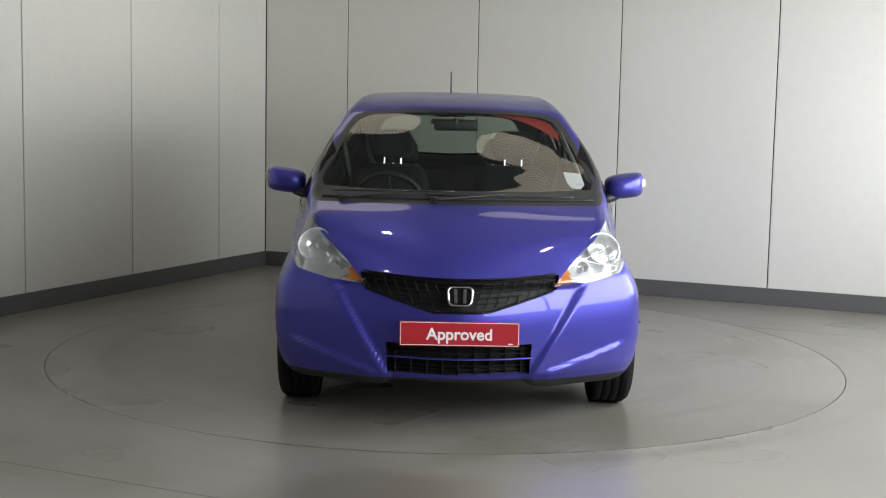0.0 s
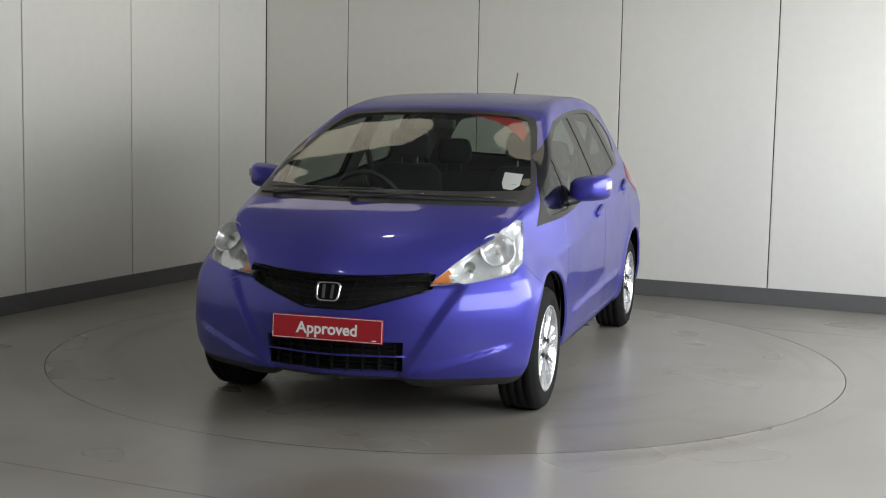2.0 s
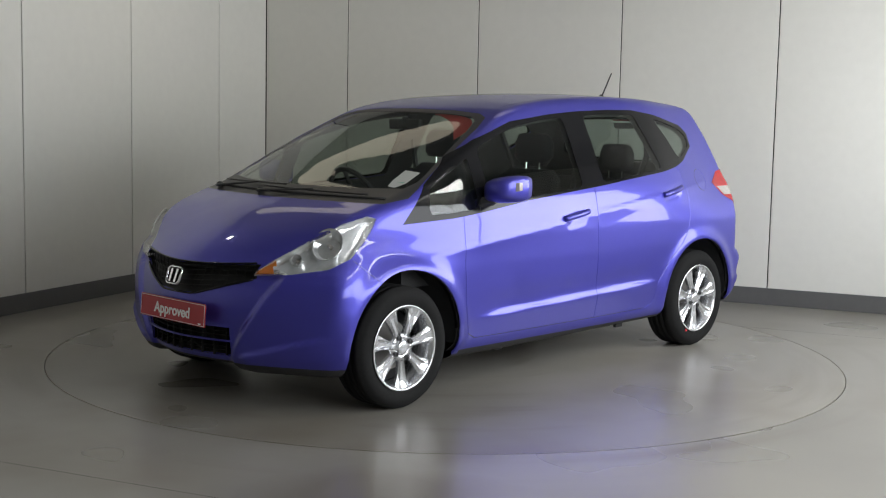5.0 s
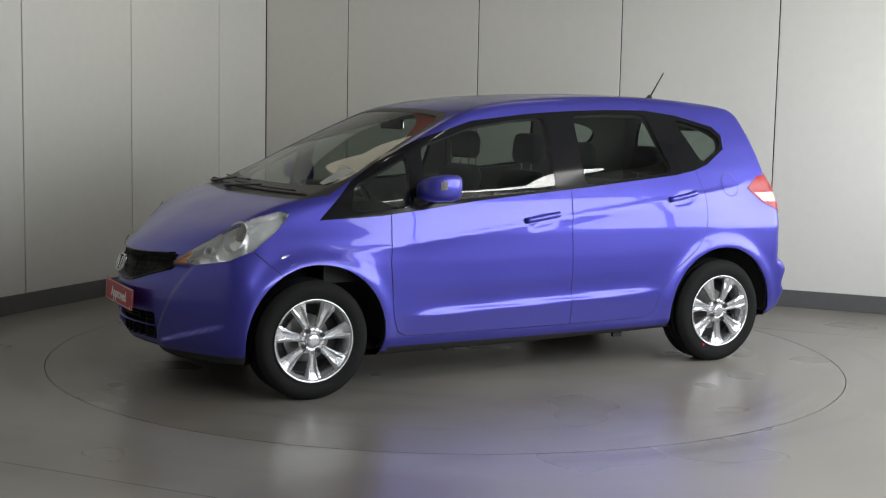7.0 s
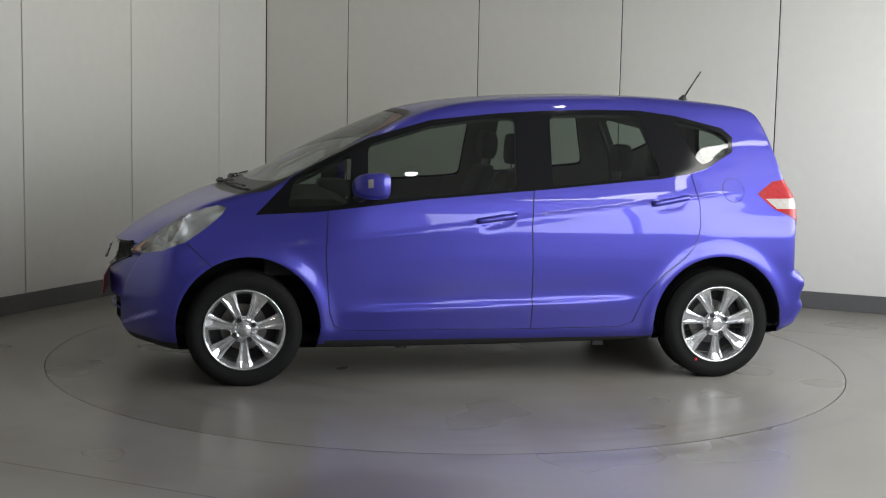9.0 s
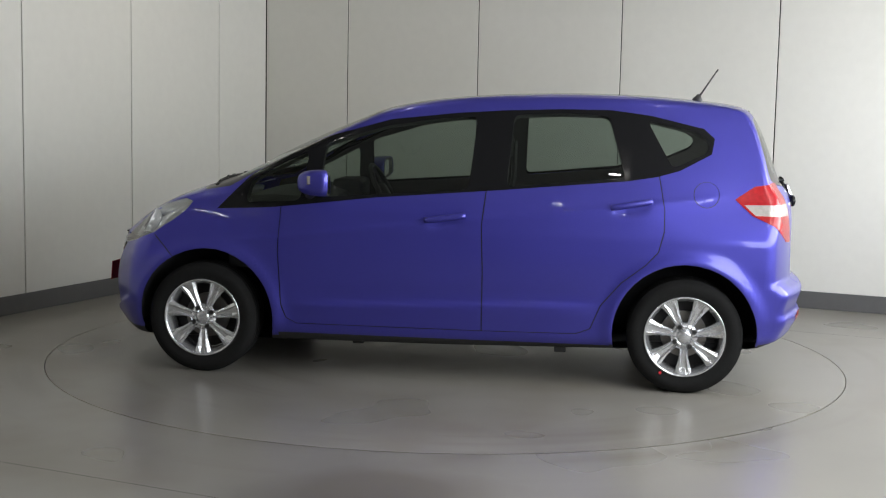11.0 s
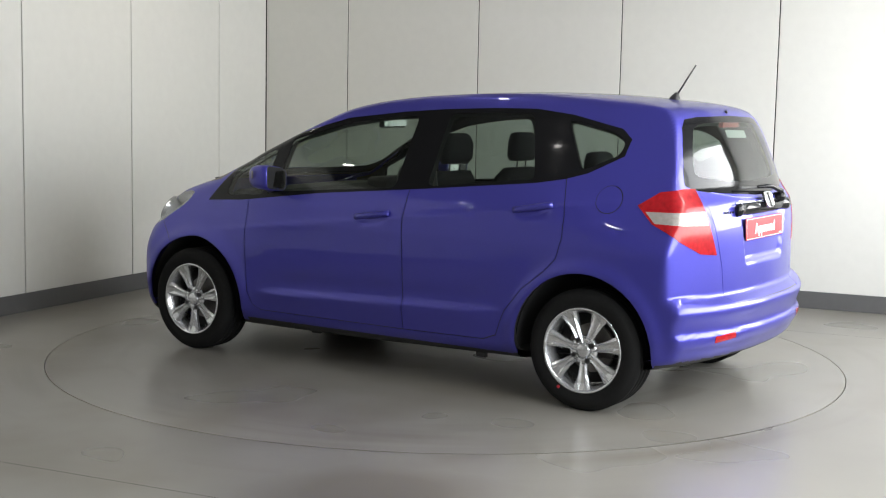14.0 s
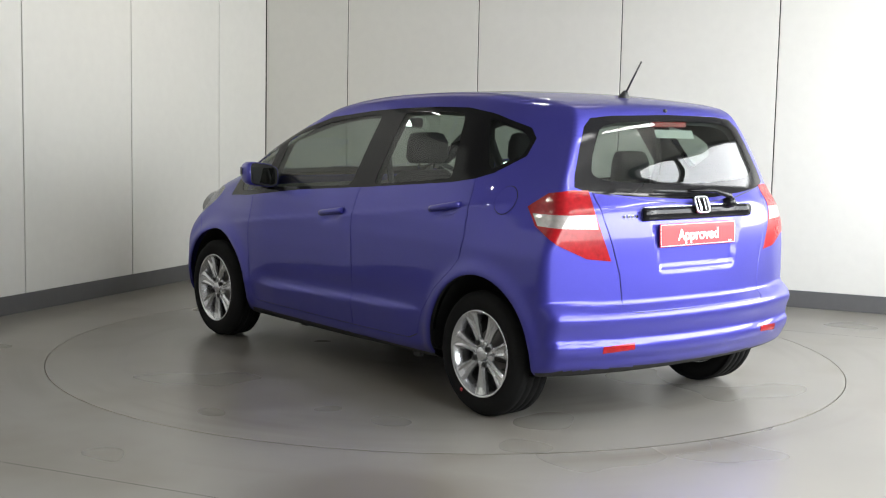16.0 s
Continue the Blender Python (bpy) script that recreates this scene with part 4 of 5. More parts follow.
def number_board(name, x, z, w, h, back, tilt):
    """A red dealer's board with one white word, where the number plate sits."""
    sign = -1 if back else 1
    m = Matrix.Translation((x, 0, z)) @ Matrix.Rotation(radians(180 if back else 0), 4, "Z") @ Matrix.Rotation(radians(-tilt), 4, "Y") \
        @ Matrix(((0, 0, 1, 0), (1, 0, 0, 0), (0, 1, 0, 0), (0, 0, 0, 1)))
    bm = bmesh.new()
    box(bm, -w / 2, w / 2, -h / 2, h / 2, -0.006, 0.0, 0.004, m)
    board = part(name, bm, RED_SIGN, car, "red board with a white printed word")
    lettering("lettering", "Approved", h * 0.66, m @ Matrix.Translation((0, -h * 0.03, 0.0006)), WHITE_SIGN, board)
    for u, v, sw, sh in ((0, 1, w - 0.012, 0.0025), (0, -1, w - 0.012, 0.0025), (1, 0, 0.0025, h - 0.012), (-1, 0, 0.0025, h - 0.012)):
        bm = bmesh.new()
        cx, cy = u * (w / 2 - 0.005), v * (h / 2 - 0.005)
        box(bm, cx - sw / 2, cx + sw / 2, cy - sh / 2, cy + sh / 2, 0.0002, 0.0008, m=m)
        part("border", bm, WHITE_SIGN, board)
    bm = bmesh.new()
    box(bm, w / 2 - 0.05, w / 2 - 0.03, -h / 2 + 0.010, -h / 2 + 0.016, 0.0002, 0.0009, m=m)
    part("small_print", bm, WHITE_SIGN, board)
    return board


number_board("front_board", 1.992, 0.445, 0.524, 0.108, False, 4)
number_board("rear_board", -1.824, 0.866, 0.524, 0.106, True, 3)


def emblem(x, z, w, h, back):
    """A chrome emblem: a rounded frame with a plain raised shape within."""
    m = Matrix.Translation((x, 0, z)) @ Matrix.Rotation(radians(180 if back else 0), 4, "Z") @ Matrix.Rotation(radians(-22 if back else -20), 4, "Y") \
        @ Matrix(((0, 0, 1, 0), (1, 0, 0, 0), (0, 1, 0, 0), (0, 0, 0, 1)))
    bm = bmesh.new()
    outer, inner = ring_outline(w, h, 1.14), ring_outline(w * 0.84, h * 0.84, 1.14)
    n = len(outer)
    rows = [[bm.verts.new(m @ Vector((u, v, d))) for u, v in o] for o, d in ((outer, 0.0), (outer, 0.008), (ring_outline(w * 0.92, h * 0.92, 1.14), 0.011), (inner, 0.008), (inner, 0.0))]
    for a, b in zip(rows, rows[1:]):
        for k in range(n):
            bm.faces.new((a[k], a[(k + 1) % n], b[(k + 1) % n], b[k]))
    frame_part = part("emblem", bm, CHROME, car, "chrome emblem", True)
    bm = bmesh.new()
    prism(bm, outer, lambda u, v, d: m @ Vector((u * 0.97, v * 0.97, d - 0.004)), 0.005)
    part("emblem_back", bm, BLACK_GLOSS, frame_part)
    for k in (-1, 1):
        bm = bmesh.new()
        prism(bm, [(u + k * w * 0.19 * (1 + 0.16 * v / h), v) for u, v in ring_outline(w * 0.13, h * 0.72, 1.1)], lambda u, v, d: m @ Vector((u, v, d)), 0.009)
        part("emblem_bar", bm, CHROME, frame_part)


emblem(1.975, 0.607, 0.105, 0.088, False)
emblem(-1.832, 1.0, 0.088, 0.082, True)


def strip(name, points, width, height, mat, parent, label=""):
    """A bar with a flattened oval section that follows a line of points."""
    bm = bmesh.new()
    tube(bm, points, 0.5, 8)
    c = [Vector(p) for p in points]
    rows = [bm.verts[k * 8:(k + 1) * 8] for k in range(len(c))] if hasattr(bm.verts, "ensure_lookup_table") and not bm.verts.ensure_lookup_table() else []
    for p, row in zip(c, rows):
        for v in row:
            d = v.co - p
            v.co = p + Vector((d.x * width * 2, d.y * width * 2, d.z * height * 2)) * 0.5
    return part(name, bm, mat, parent, label, True)


# grille: a framed dark mesh with a gloss lower lip
grille = bpy.data.objects["grille"]
for z, reach in ((0.655, 0.42), (0.632, 0.42), (0.609, 0.36), (0.586, 0.28), (0.563, 0.2)):
    strip("slat", [(nose_x(y, z) - 0.020, y, z + 0.03 * abs(y) / 0.42) for y in np.linspace(-reach, reach, 21)], 0.007, 0.004, GRILLE_BLACK, grille)
for k in range(-9, 10):
    y = k * 0.044
    if abs(k) > 1:
        low = 0.545 + 0.17 * max(0, abs(y) - 0.12)
        bm = bmesh.new()
        tube(bm, [(nose_x(y, z) - 0.022, y + (z - 0.6) * 0.4 * (1 if k > 0 else -1), z) for z in np.linspace(low, 0.672, 5)], 0.0022, 6)
        part("mesh_bar", bm, GRILLE_BLACK, grille)
strip("lower_lip_bar", [(nose_x(y, z) + 0.002, y, z) for y, z in [(s * yy, 0.533 + 0.29 * max(0, yy - 0.12)) for s, yy in [(-1, q) for q in np.linspace(0.42, 0, 12)] + [(1, q) for q in np.linspace(0.03, 0.42, 12)]]],
      0.012, 0.010, BLACK_GLOSS, grille, "glossy black lower lip of the grille")
strip("upper_bar", [(nose_x(y, 0.676) - 0.003, y, 0.676 + 0.02 * (abs(y) / 0.42) ** 2) for y in np.linspace(-0.43, 0.43, 21)], 0.012, 0.008, BLACK_GLOSS, grille)
intake = bpy.data.objects["lower_intake"]
strip("cross_bar", [(nose_x(y, 0.325) - 0.004, y, 0.325) for y in np.linspace(-0.33, 0.33, 15)], 0.022, 0.009, PAINT, intake, "violet bar across the intake")
for z in (0.365, 0.345, 0.29, 0.27):
    strip("slat", [(nose_x(y, z) - 0.03, y, z) for y in np.linspace(-0.315, 0.315, 13)], 0.016, 0.005, GRILLE_BLACK, intake)
for k in range(-4, 5):
    bm = bmesh.new()
    y = k * 0.07
    box(bm, nose_x(y, 0.32) - 0.05, nose_x(y, 0.32) - 0.022, y - 0.003, y + 0.003, 0.252, 0.388)
    part("fin", bm, GRILLE_BLACK, intake)

# headlight bowls
for head, side in ((bpy.data.objects["headlight"], 1), (bpy.data.objects["headlight.001"], -1)):
    for y, z, r, deep in ((0.675, 0.800, 0.078, 0.046), (0.572, 0.728, 0.028, 0.048)):
        spot = np.array([[nose_x(y, z), y, z]])
        n = normals_of(spot)[0]
        aim = Vector((n[0] + 0.25, n[1] * side, n[2])).normalized()
        m = Matrix.Translation(Vector((spot[0][0] - n[0] * deep, (y - n[1] * deep) * side, z - n[2] * deep))) @ aim.to_track_quat("Z", "Y").to_matrix().to_4x4()
        bm = bmesh.new()
        lathe(bm, [(r, 0.03), (r * 1.04, 0.034), (r * 0.97, 0.028), (r * 0.8, 0.0), (r * 0.45, -0.025), (0.004, -0.035)], 28, m)
        part("lamp_bowl", bm, REFLECTOR, head, "", True)
        bm = bmesh.new()
        lathe(bm, [(0.011, -0.035), (0.011, 0.012), (0.007, 0.02), (0.001, 0.022)], 14, m)
        part("bulb", bm, CLEAR_LENS, head, "", True)


# door mirrors
def door_mirror(side):
    base = new("door_mirror")
    base.parent = car
    tagged(base, "violet door mirror with a clear side repeater")
    n, rows = 24, []
    bm = bmesh.new()
    # stations from the glass edge forwards: x, scale in y and z
    for x, sy, sz in ((0.588, 0.94, 0.93), (0.592, 1.0, 1.0), (0.63, 1.02, 1.02), (0.67, 0.98, 0.97), (0.705, 0.84, 0.84), (0.728, 0.60, 0.60), (0.736, 0.30, 0.3)):
        ring = []
        for k in range(n):
            a = 2 * math.pi * k / n
            c, s = math.cos(a), math.sin(a)
            u = math.copysign(abs(c) ** 0.42, c) * 0.103 * sy
            v = math.copysign(abs(s) ** 0.45, s) * (0.066 - 0.012 * (c < 0) * abs(c)) * sz
            ring.append(bm.verts.new((x - 0.03 * (u / 0.1 > 0) * (u / 0.1) ** 2, side * (0.902 + u), 1.022 + v + 0.012 * u / 0.1)))
        rows.append(ring)
    for p, q in zip(rows, rows[1:]):
        for k in range(n):
            bm.faces.new((p[k], p[(k + 1) % n], q[(k + 1) % n], q[k]))
    bm.faces.new(rows[-1])
    bmesh.ops.recalc_face_normals(bm, faces=bm.faces[:])
    part("housing", bm, PAINT, base, "", True)
    for name, mat, x, f in (("bezel", BLACK_SATIN, 0.592, 0.93), ("mirror_glass", MIRROR, 0.589, 0.80)):
        bm = bmesh.new()
        prism(bm, [(math.copysign(abs(math.cos(a)) ** 0.42, math.cos(a)) * 0.10 * f, math.copysign(abs(math.sin(a)) ** 0.45, math.sin(a)) * 0.066 * f)
                   for a in (2 * math.pi * k / 24 for k in range(24))],
              lambda u, v, d: Vector((x - d - 0.03 * (u > 0) * (u / 0.1) ** 2, side * (0.902 + u), 1.022 + v + 0.012 * u / 0.1)), 0.003)
        part(name, bm, mat, base)
    bm = bmesh.new()
    tube(bm, [(0.72, side * 0.775, 0.945), (0.70, side * 0.80, 0.955), (0.68, side * 0.84, 0.968), (0.67, side * 0.875, 0.99)], 0.026, 10)
    part("arm", bm, BLACK_SATIN, base, "", True)
    bm = bmesh.new()
    prism(bm, [(0.018, -0.004), (0.070, -0.008), (0.098, 0.0), (0.098, 0.040), (0.05, 0.030)],
          lambda u, v, d: Vector((0.709 - 0.62 * max(0, u - 0.02) - d, side * (0.910 + u + d * 0.6), 1.024 + v)), 0.014)
    part("side_repeater", bm, CLEAR_LENS, base, "clear side repeater lens")


for side in (1, -1):
    door_mirror(side)


# door handles: a recess bowl and a pull bar
def door_handle(x0, x1, z0, z1, side):
    base = new("door_handle")
    base.parent = car
    xm, zm, tilt = (x0 + x1) / 2, (z0 + z1) / 2, math.atan2(z1 - z0, x1 - x0)
    ln = abs(x1 - x0)
    bm = bmesh.new()
    pts = []
    for t in np.linspace(0, 1, 11):
        x, z = x0 + (x1 - x0) * t, z0 + (z1 - z0) * t + 0.006
        pts.append((x, side * (flank_y(x, z) + 0.016 * math.sin(math.pi * min(1, max(0, t * 1.1 - 0.05))) ** 0.5 + 0.002), z))
    tube(bm, pts, 0.016, 10)
    part("pull_bar", bm, PAINT, base, "", True)
    bm = bmesh.new()
    n = 20
    rim = []
    for k in range(n):
        a = 2 * math.pi * k / n
        x, z = xm + 0.42 * ln * math.cos(a), zm - 0.012 + 0.026 * math.sin(a) + (z1 - z0) / (x1 - x0) * 0.42 * ln * math.cos(a)
        rim.append(bm.verts.new((x, side * (flank_y(x, z) + 0.0012), z)))
    mid = bm.verts.new((xm, side * (flank_y(xm, zm) + 0.0012), zm - 0.012))
    for k in range(n):
        bm.faces.new((rim[k], rim[(k + 1) % n], mid))
    part("recess", bm, PAINT, base, "", True)


for side in (1, -1):
    door_handle(0.085, -0.124, 0.838, 0.868, side)
    door_handle(-0.861, -1.063, 0.930, 0.966, side)

# roof aerial
bm = bmesh.new()
lathe(bm, [(0.030, -0.006), (0.028, 0.006), (0.018, 0.020), (0.010, 0.034), (0.001, 0.036)], 16, Matrix.Translation((-1.318, 0, 1.487)) @ Matrix.Rotation(radians(-14), 4, "Y"))
aerial = part("aerial", bm, BLACK_SATIN, car, "short black roof aerial", True)
bm = bmesh.new()
tube(bm, [(-1.33, 0, 1.512), (-1.37, 0, 1.575), (-1.425, 0, 1.66)], 0.0052, 8, 0.8)
part("rod", bm, BLACK_SATIN, aerial, "", True)


# wipers
def wiper(points, parent=car):
    blade = strip("wiper_blade", points, 0.010, 0.010, BLACK_SATIN, parent, "black wiper blade")
    return blade


def glass_line(y0, z0, y1, z1, off, n=12):
    return [(nose_x(y, z) + off, y, z + off * 0.9) for y, z in zip(np.linspace(y0, y1, n), np.linspace(z0, z1, n))]


wiper(glass_line(-0.62, 1.003, -0.02, 1.010, 0.009))
wiper(glass_line(-0.16, 0.996, 0.56, 0.990, 0.010))
for pts in (glass_line(-0.56, 0.972, -0.25, 1.006, 0.014), glass_line(-0.12, 0.972, 0.22, 0.996, 0.015)):
    bm = bmesh.new()
    tube(bm, pts, 0.008, 8, 0.6)
    part("wiper_arm", bm, BLACK_SATIN, car, "", True)
for y in (-0.56, -0.12):
    bm = bmesh.new()
    lathe(bm, [(0.018, 0), (0.018, 0.018), (0.012, 0.026), (0.001, 0.027)], 14, Matrix.Translation((nose_x(y, 0.972) - 0.004, y, 0.975)))
    part("wiper_pivot", bm, BLACK_SATIN, car, "", True)
strip("cowl_rib", [(nose_x(y, 0.985) + 0.004, y, 0.985) for y in np.linspace(-0.66, 0.66, 25)], 0.02, 0.012, BLACK_PLASTIC, car, "black plastic cowl under the windscreen")

# tailgate: garnish bar, rear wiper, brake light, model script
strip("garnish", [(tail_x(y, 0.965) - 0.014, y, 0.965) for y in np.linspace(-0.37, 0.37, 21)], 0.030, 0.060, BLACK_GLOSS, tailgate, "glossy black bar above the board")
strip("garnish_trim", [(tail_x(y, 0.995) - 0.012, y, 0.998) for y in np.linspace(-0.36, 0.36, 21)], 0.010, 0.006, CHROME, tailgate, "chrome line along the bar")
wip = [(tail_x(y, z) - 0.022, y, z) for y, z in zip(np.linspace(-0.16, 0.26, 12), np.linspace(1.052, 1.068, 12))]
strip("rear_wiper_blade", wip, 0.009, 0.010, BLACK_SATIN, tailgate)
bm = bmesh.new()
tube(bm, [(tail_x(-0.22, 1.0) - 0.02, -0.22, 1.0), (tail_x(-0.21, 1.03) - 0.045, -0.21, 1.035), (tail_x(-0.12, 1.06) - 0.04, -0.12, 1.062), (tail_x(0.05, 1.062) - 0.03, 0.05, 1.064)], 0.017, 10, 0.45)
part("rear_wiper_arm", bm, BLACK_GLOSS, tailgate, "", True)
bm = bmesh.new()
lathe(bm, [(0.026, -0.01), (0.026, 0.03), (0.018, 0.042), (0.001, 0.044)], 16, Matrix.Translation((tail_x(-0.22, 1.0), -0.22, 1.0)) @ Matrix.Rotation(radians(-75), 4, "Y"))
part("rear_wiper_pivot", bm, BLACK_GLOSS, tailgate, "", True)
bm = bmesh.new()
for k in range(4):
    y = 0.46 - k * 0.022
    box(bm, tail_x(y, 0.957) - 0.004, tail_x(y, 0.957) + 0.004, y - 0.008, y + 0.008, 0.951, 0.963, 0.001)
part("model_script", bm, CHROME, tailgate, "small chrome script")
bm = bmesh.new()
box(bm, -1.625, -1.60, -0.11, 0.11, 1.350, 1.376, 0.004)
part("high_brake_light", bm, RED_LENS, car, "red brake light inside the rear glass")
bm = bmesh.new()
prism(bm, [(-0.13, 1.298), (0.13, 1.302), (0.13, 1.340), (-0.13, 1.336)], lambda u, v, d: Vector((tail_x(u, v) + 0.006 + d, u, v)), 0.001)
part("rear_label", bm, PAPER, car, "white paper label inside the rear glass")
for y in (0.6, -0.6):
    bm = bmesh.new()
    lathe(bm, [(0.010, 0), (0.008, 0.01), (0.001, 0.012)], 10, Matrix.Translation((tail_x(y * 0.02, 1.425), y * 0.02, 1.425)) @ Matrix.Rotation(radians(-60), 4, "Y"))
    part("washer_jet", bm, BLACK_SATIN, car)
    break

# windscreen papers: white disc label and a red corner strip
def screen_sheet(name, outline, mat, label, off=0.006):
    bm = bmesh.new()
    prism(bm, outline, lambda u, v, d: Vector((nose_x(u, v) - off - d, u, v)), 0.001)
    return part(name, bm, mat, car, label)


paper = screen_sheet("paper_label", [(0.535, 1.108), (0.625, 1.10), (0.635, 1.05), (0.61, 1.03), (0.565, 1.035), (0.545, 1.06)], PAPER, "white paper label behind the windscreen", 0.003)
for z in (1.088, 1.064):
    bm = bmesh.new()
    prism(bm, [(0.555, z), (0.618, z - 0.005), (0.618, z - 0.013), (0.555, z - 0.008)], lambda u, v, d: Vector((nose_x(u, v) - 0.0022 - d, u, v)), 0.0005)
    part("print_bar", bm, GREEN, paper)
RED_FILM = plain("red_film", (0.62, 0.03, 0.03), 0.35)
bm = bmesh.new()
columns = [(0.20, 1.392, 1.388), (0.27, 1.390, 1.378), (0.34, 1.386, 1.362), (0.41, 1.379, 1.338), (0.47, 1.366, 1.308), (0.51, 1.345, 1.283), (0.545, 1.30, 1.262)]
rows = [[bm.verts.new((nose_x(y, z) - 0.016, y, z - 0.006)) for z in np.linspace(hi, lo, 4)] for y, hi, lo in columns]
for p, q in zip(rows, rows[1:]):
    for k in range(3):
        bm.faces.new((p[k], p[k + 1], q[k + 1], q[k]))
part("red_corner_strip", bm, RED_FILM, car, "red strip in the windscreen's upper corner", True)

# under the sills and bumpers
for side in (1, -1):
    for x in (0.45, -0.62):
        bm = bmesh.new()
        box(bm, x - 0.03, x + 0.03, side * 0.70 - 0.012, side * 0.70 + 0.012, 0.165, 0.225, 0.004)
        part("jacking_point", bm, BLACK_SATIN, car)
# ---- inside the car ----
def loft(bm, rows):
    """Skins closed rings of equal length, with both ends capped."""
    rings = [[bm.verts.new(p) for p in row] for row in rows]
    n = len(rings[0])
    for a, b in zip(rings, rings[1:]):
        for k in range(n):
            bm.faces.new((a[k], a[(k + 1) % n], b[(k + 1) % n], b[k]))
    bm.faces.new(rings[0][::-1])
    bm.faces.new(rings[-1])
    bmesh.ops.recalc_face_normals(bm, faces=bm.faces[:])


def pad(centre, half, n=20, power=0.5):
    """A ring of a rounded rectangle round a centre: half = (along x, along y)."""
    out = []
    for k in range(n):
        a = 2 * math.pi * k / n
        c, s = math.cos(a), math.sin(a)
        out.append((centre[0] + math.copysign(abs(c) ** power, c) * half[0], centre[1] + math.copysign(abs(s) ** power, s) * half[1], centre[2]))
    return out


def seat(x, y, w, rear=False):
    base = new("rear_seat" if rear else "front_seat")
    base.parent = car
    tagged(base, "dark grey fabric seat")
    bm = bmesh.new()
    loft(bm, [pad((x + 0.27, y, 0.40), (0.25, w)), pad((x + 0.28, y, 0.50), (0.27, w * 1.02)), pad((x + 0.27, y, 0.555), (0.25, w * 0.95)), pad((x + 0.26, y, 0.565), (0.18, w * 0.7))])
    part("cushion", bm, FABRIC, base, "", True)
    bm = bmesh.new()
    top = 1.00 if rear else 1.08
    loft(bm, [pad((x, y, 0.45), (0.07, w)), pad((x - 0.05, y, 0.62), (0.075, w * 1.03)), pad((x - 0.12, y, 0.85), (0.065, w * 0.98)), pad((x - 0.17, y, top - 0.05), (0.055, w * 0.85)), pad((x - 0.185, y, top), (0.035, w * 0.62))])
    part("backrest", bm, FABRIC, base, "", True)
    for hy in ((y - w * 0.55, y + w * 0.55) if rear else (y,)):
        bm = bmesh.new()
        z = top + (0.05 if rear else 0.04)
        hw = 0.115 if rear else 0.125
        loft(bm, [pad((x - 0.195, hy, z), (0.035, hw * 0.8)), pad((x - 0.20, hy, z + 0.03), (0.048, hw)), pad((x - 0.205, hy, z + 0.11), (0.05, hw * 0.97)), pad((x - 0.20, hy, z + 0.155), (0.04, hw * 0.8)), pad((x - 0.20, hy, z + 0.165), (0.02, hw * 0.55))])
        part("headrest", bm, FABRIC, base, "", True)
        for s in (-1, 1):
            bm = bmesh.new()
            tube(bm, [(x - 0.19, hy + s * 0.05, top - 0.02), (x - 0.197, hy + s * 0.05, z + 0.02)], 0.006, 6)
            part("headrest_post", bm, CHROME, base)


for y in (0.36, -0.36):
    seat(-0.02, y, 0.24)
seat(-0.86, 0.0, 0.60, True)

bm = bmesh.new()
rows = []
for x, top in ((0.66, 0.80), (0.70, 0.90), (0.80, 0.935), (0.95, 0.94), (1.10, 0.925), (1.16, 0.90)):
    rows.append([(x, -0.70, 0.55), (x, 0.70, 0.55), (x, 0.70, top - 0.03), (x, 0.62, top), (x, 0.2, top + 0.008), (x, -0.2, top + 0.012), (x, -0.62, top), (x, -0.70, top - 0.03)])
loft(bm, rows)
dashboard = part("dashboard", bm, DASH, car, "dark grey moulded dashboard")
bm = bmesh.new()
box(bm, 0.62, 0.80, -0.52, -0.20, 0.86, 0.985, 0.03)
part("instrument_hood", bm, DASH, dashboard, "", True)
bm = bmesh.new()
m = Matrix.Translation((0.50, -0.36, 0.90)) @ Matrix.Rotation(radians(-62), 4, "Y")
lathe(bm, [(0.182 + 0.015 * math.cos(a), 0.015 * math.sin(a)) for a in (2 * math.pi * k / 8 for k in range(8))], 32, m, True)
wheel_rim = part("steering_wheel", bm, BLACK_SATIN, car, "black steering wheel", True)
bm = bmesh.new()
lathe(bm, [(0.065, -0.03), (0.065, 0.0), (0.05, 0.018), (0.001, 0.022)], 20, m)
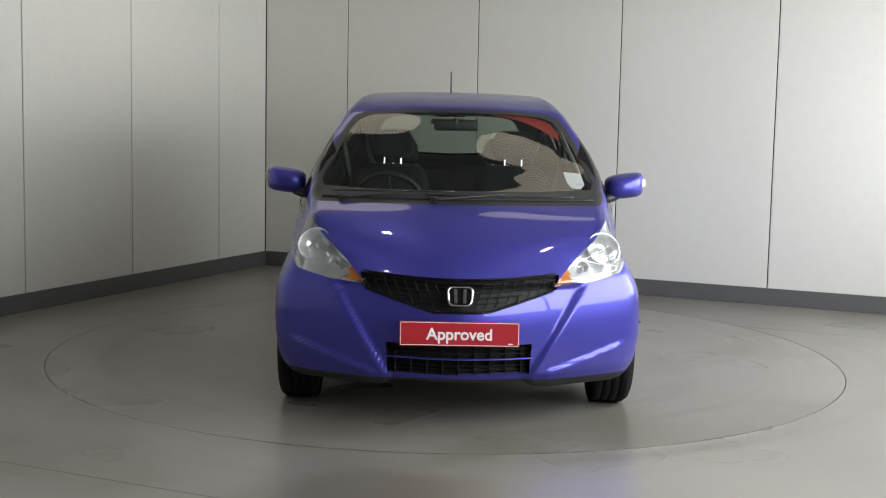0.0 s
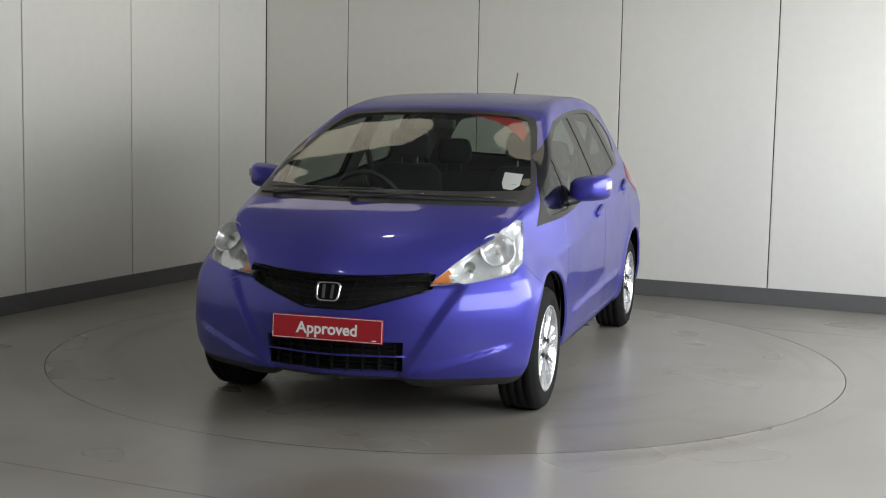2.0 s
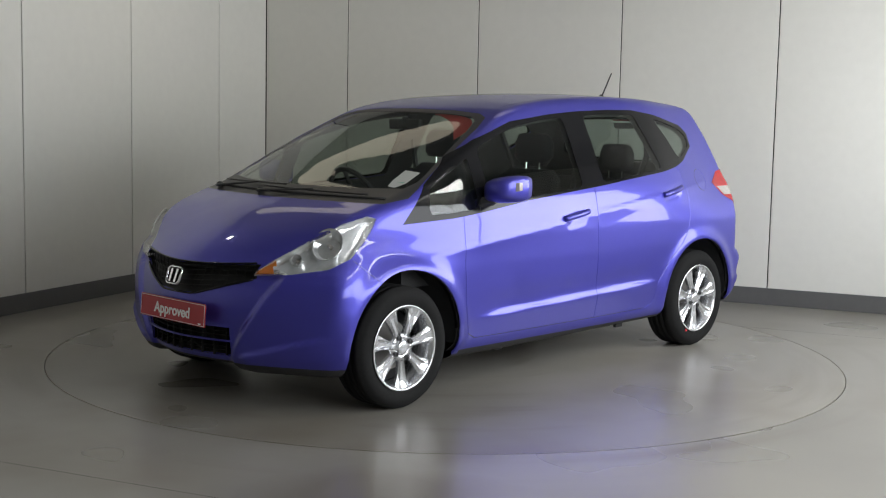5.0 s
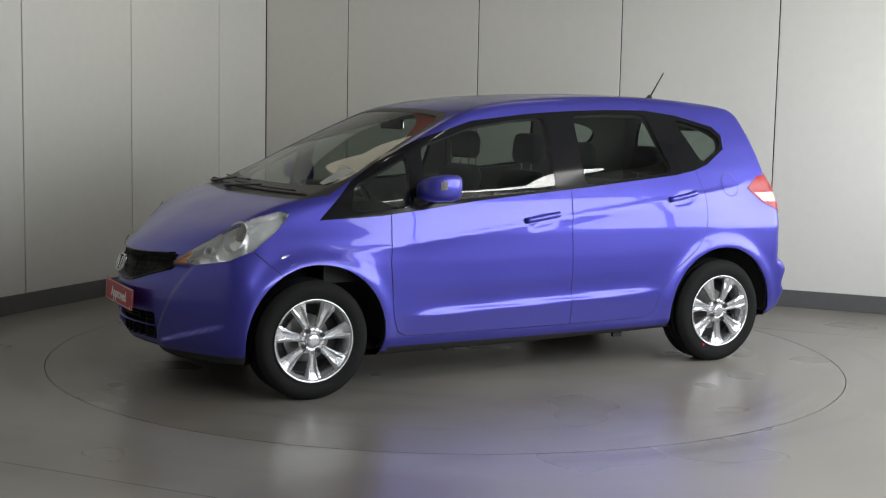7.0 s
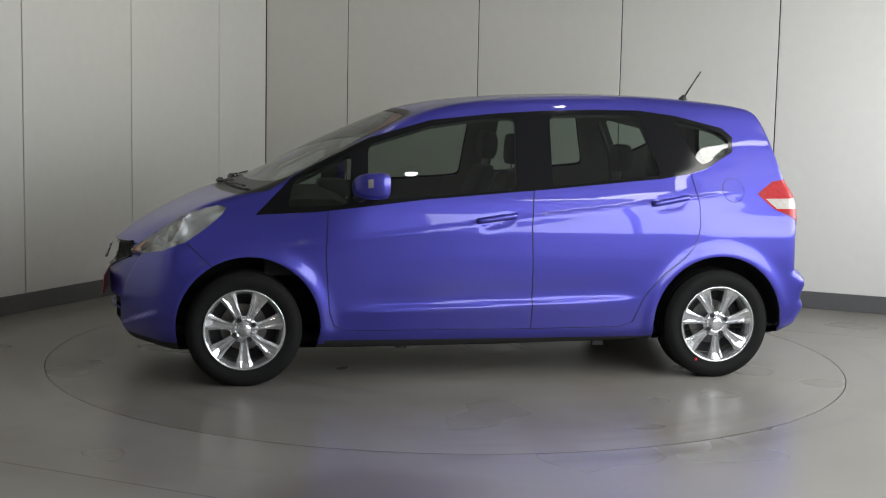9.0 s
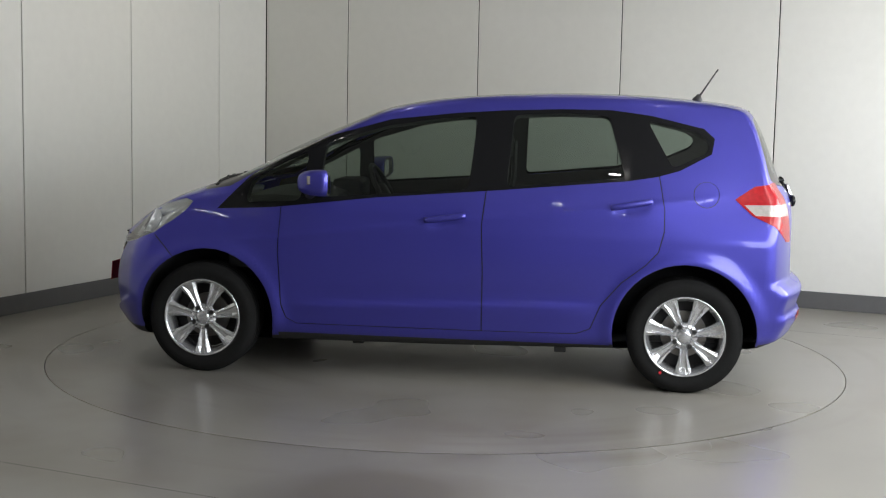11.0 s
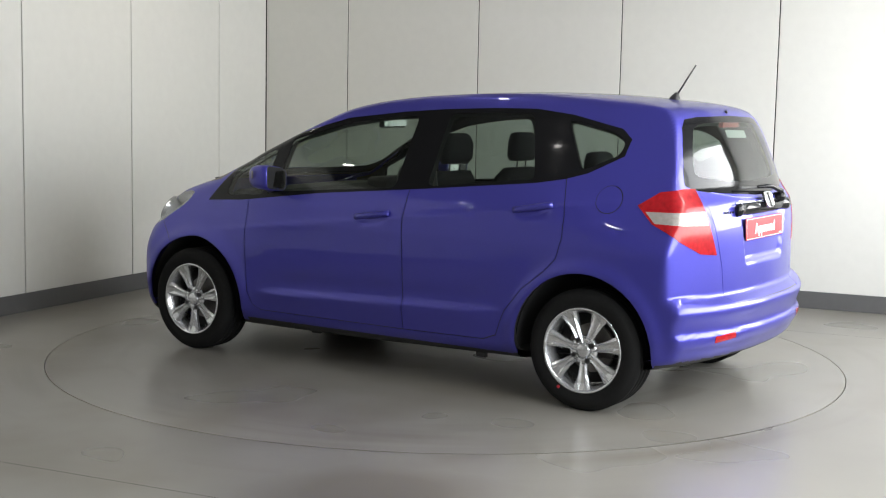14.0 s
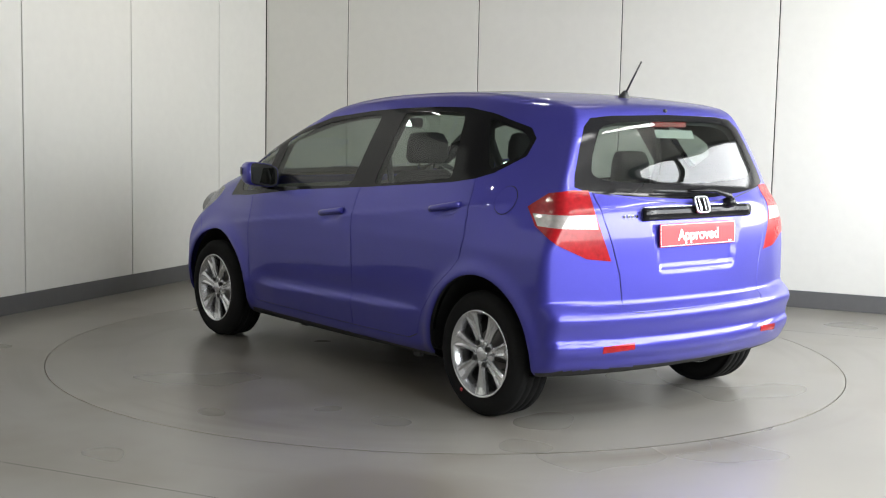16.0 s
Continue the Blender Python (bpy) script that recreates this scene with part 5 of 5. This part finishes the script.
for a in (0, 2.2, 4.1):
    tube(bm, [m @ Vector((0.05 * math.cos(a), 0.05 * math.sin(a), 0)), m @ Vector((0.18 * math.cos(a), 0.18 * math.sin(a), 0))], 0.014, 6)
part("wheel_hub", bm, BLACK_SATIN, wheel_rim, "", True)
bm = bmesh.new()
box(bm, 0.44, 0.475, -0.12, 0.12, 1.295, 1.355, 0.012)
mirror_part = part("inside_mirror", bm, BLACK_SATIN, car, "black interior mirror", True)
bm = bmesh.new()
box(bm, 0.436, 0.4395, -0.108, 0.108, 1.303, 1.347)
part("mirror_glass", bm, MIRROR, mirror_part)
bm = bmesh.new()
tube(bm, [(0.47, 0, 1.33), (0.47, 0, 1.365)], 0.012, 8)
part("mirror_stalk", bm, BLACK_SATIN, mirror_part)
for side in (1, -1):
    # belts that slant from the pillar, and sun visors under the roof
    bm = bmesh.new()
    tube(bm, [(-0.98, side * 0.60, 1.36), (-1.05, side * 0.56, 1.15), (-1.06, side * 0.48, 0.95)], 0.02, 6)
    part("seat_belt", bm, BLACK_SATIN, car)
    bm = bmesh.new()
    tube(bm, [(-0.26, side * 0.66, 1.22), (-0.26, side * 0.62, 1.0), (-0.2, side * 0.55, 0.7)], 0.018, 6)
    part("seat_belt", bm, BLACK_SATIN, car)
    bm = bmesh.new()
    box(bm, 0.18, 0.32, side * 0.32 - 0.17, side * 0.32 + 0.17, 1.388, 1.402, 0.006)
    part("sun_visor", bm, LINING, car)
bm = bmesh.new()
box(bm, -1.66, -1.04, -0.55, 0.55, 0.90, 0.92, 0.006)
part("parcel_shelf", bm, FABRIC, car, "dark grey parcel shelf")
bm = bmesh.new()
box(bm, -1.2, 1.1, -0.5, 0.5, 0.26, 0.30, 0.01)
part("cabin_floor", bm, FABRIC, car, "dark carpeted cabin floor")


def motions():
    disc, cars = [], []
    for t, a in TURN:
        m = pose(0, 0, 0, 0, 0, a)
        disc.append((t, m))
        cars.append((t, m @ Matrix.Translation((CAR_X, CAR_Y, 0))))
    walk(turntable, disc)
    walk(car, cars)


SHELL.free()
motions()
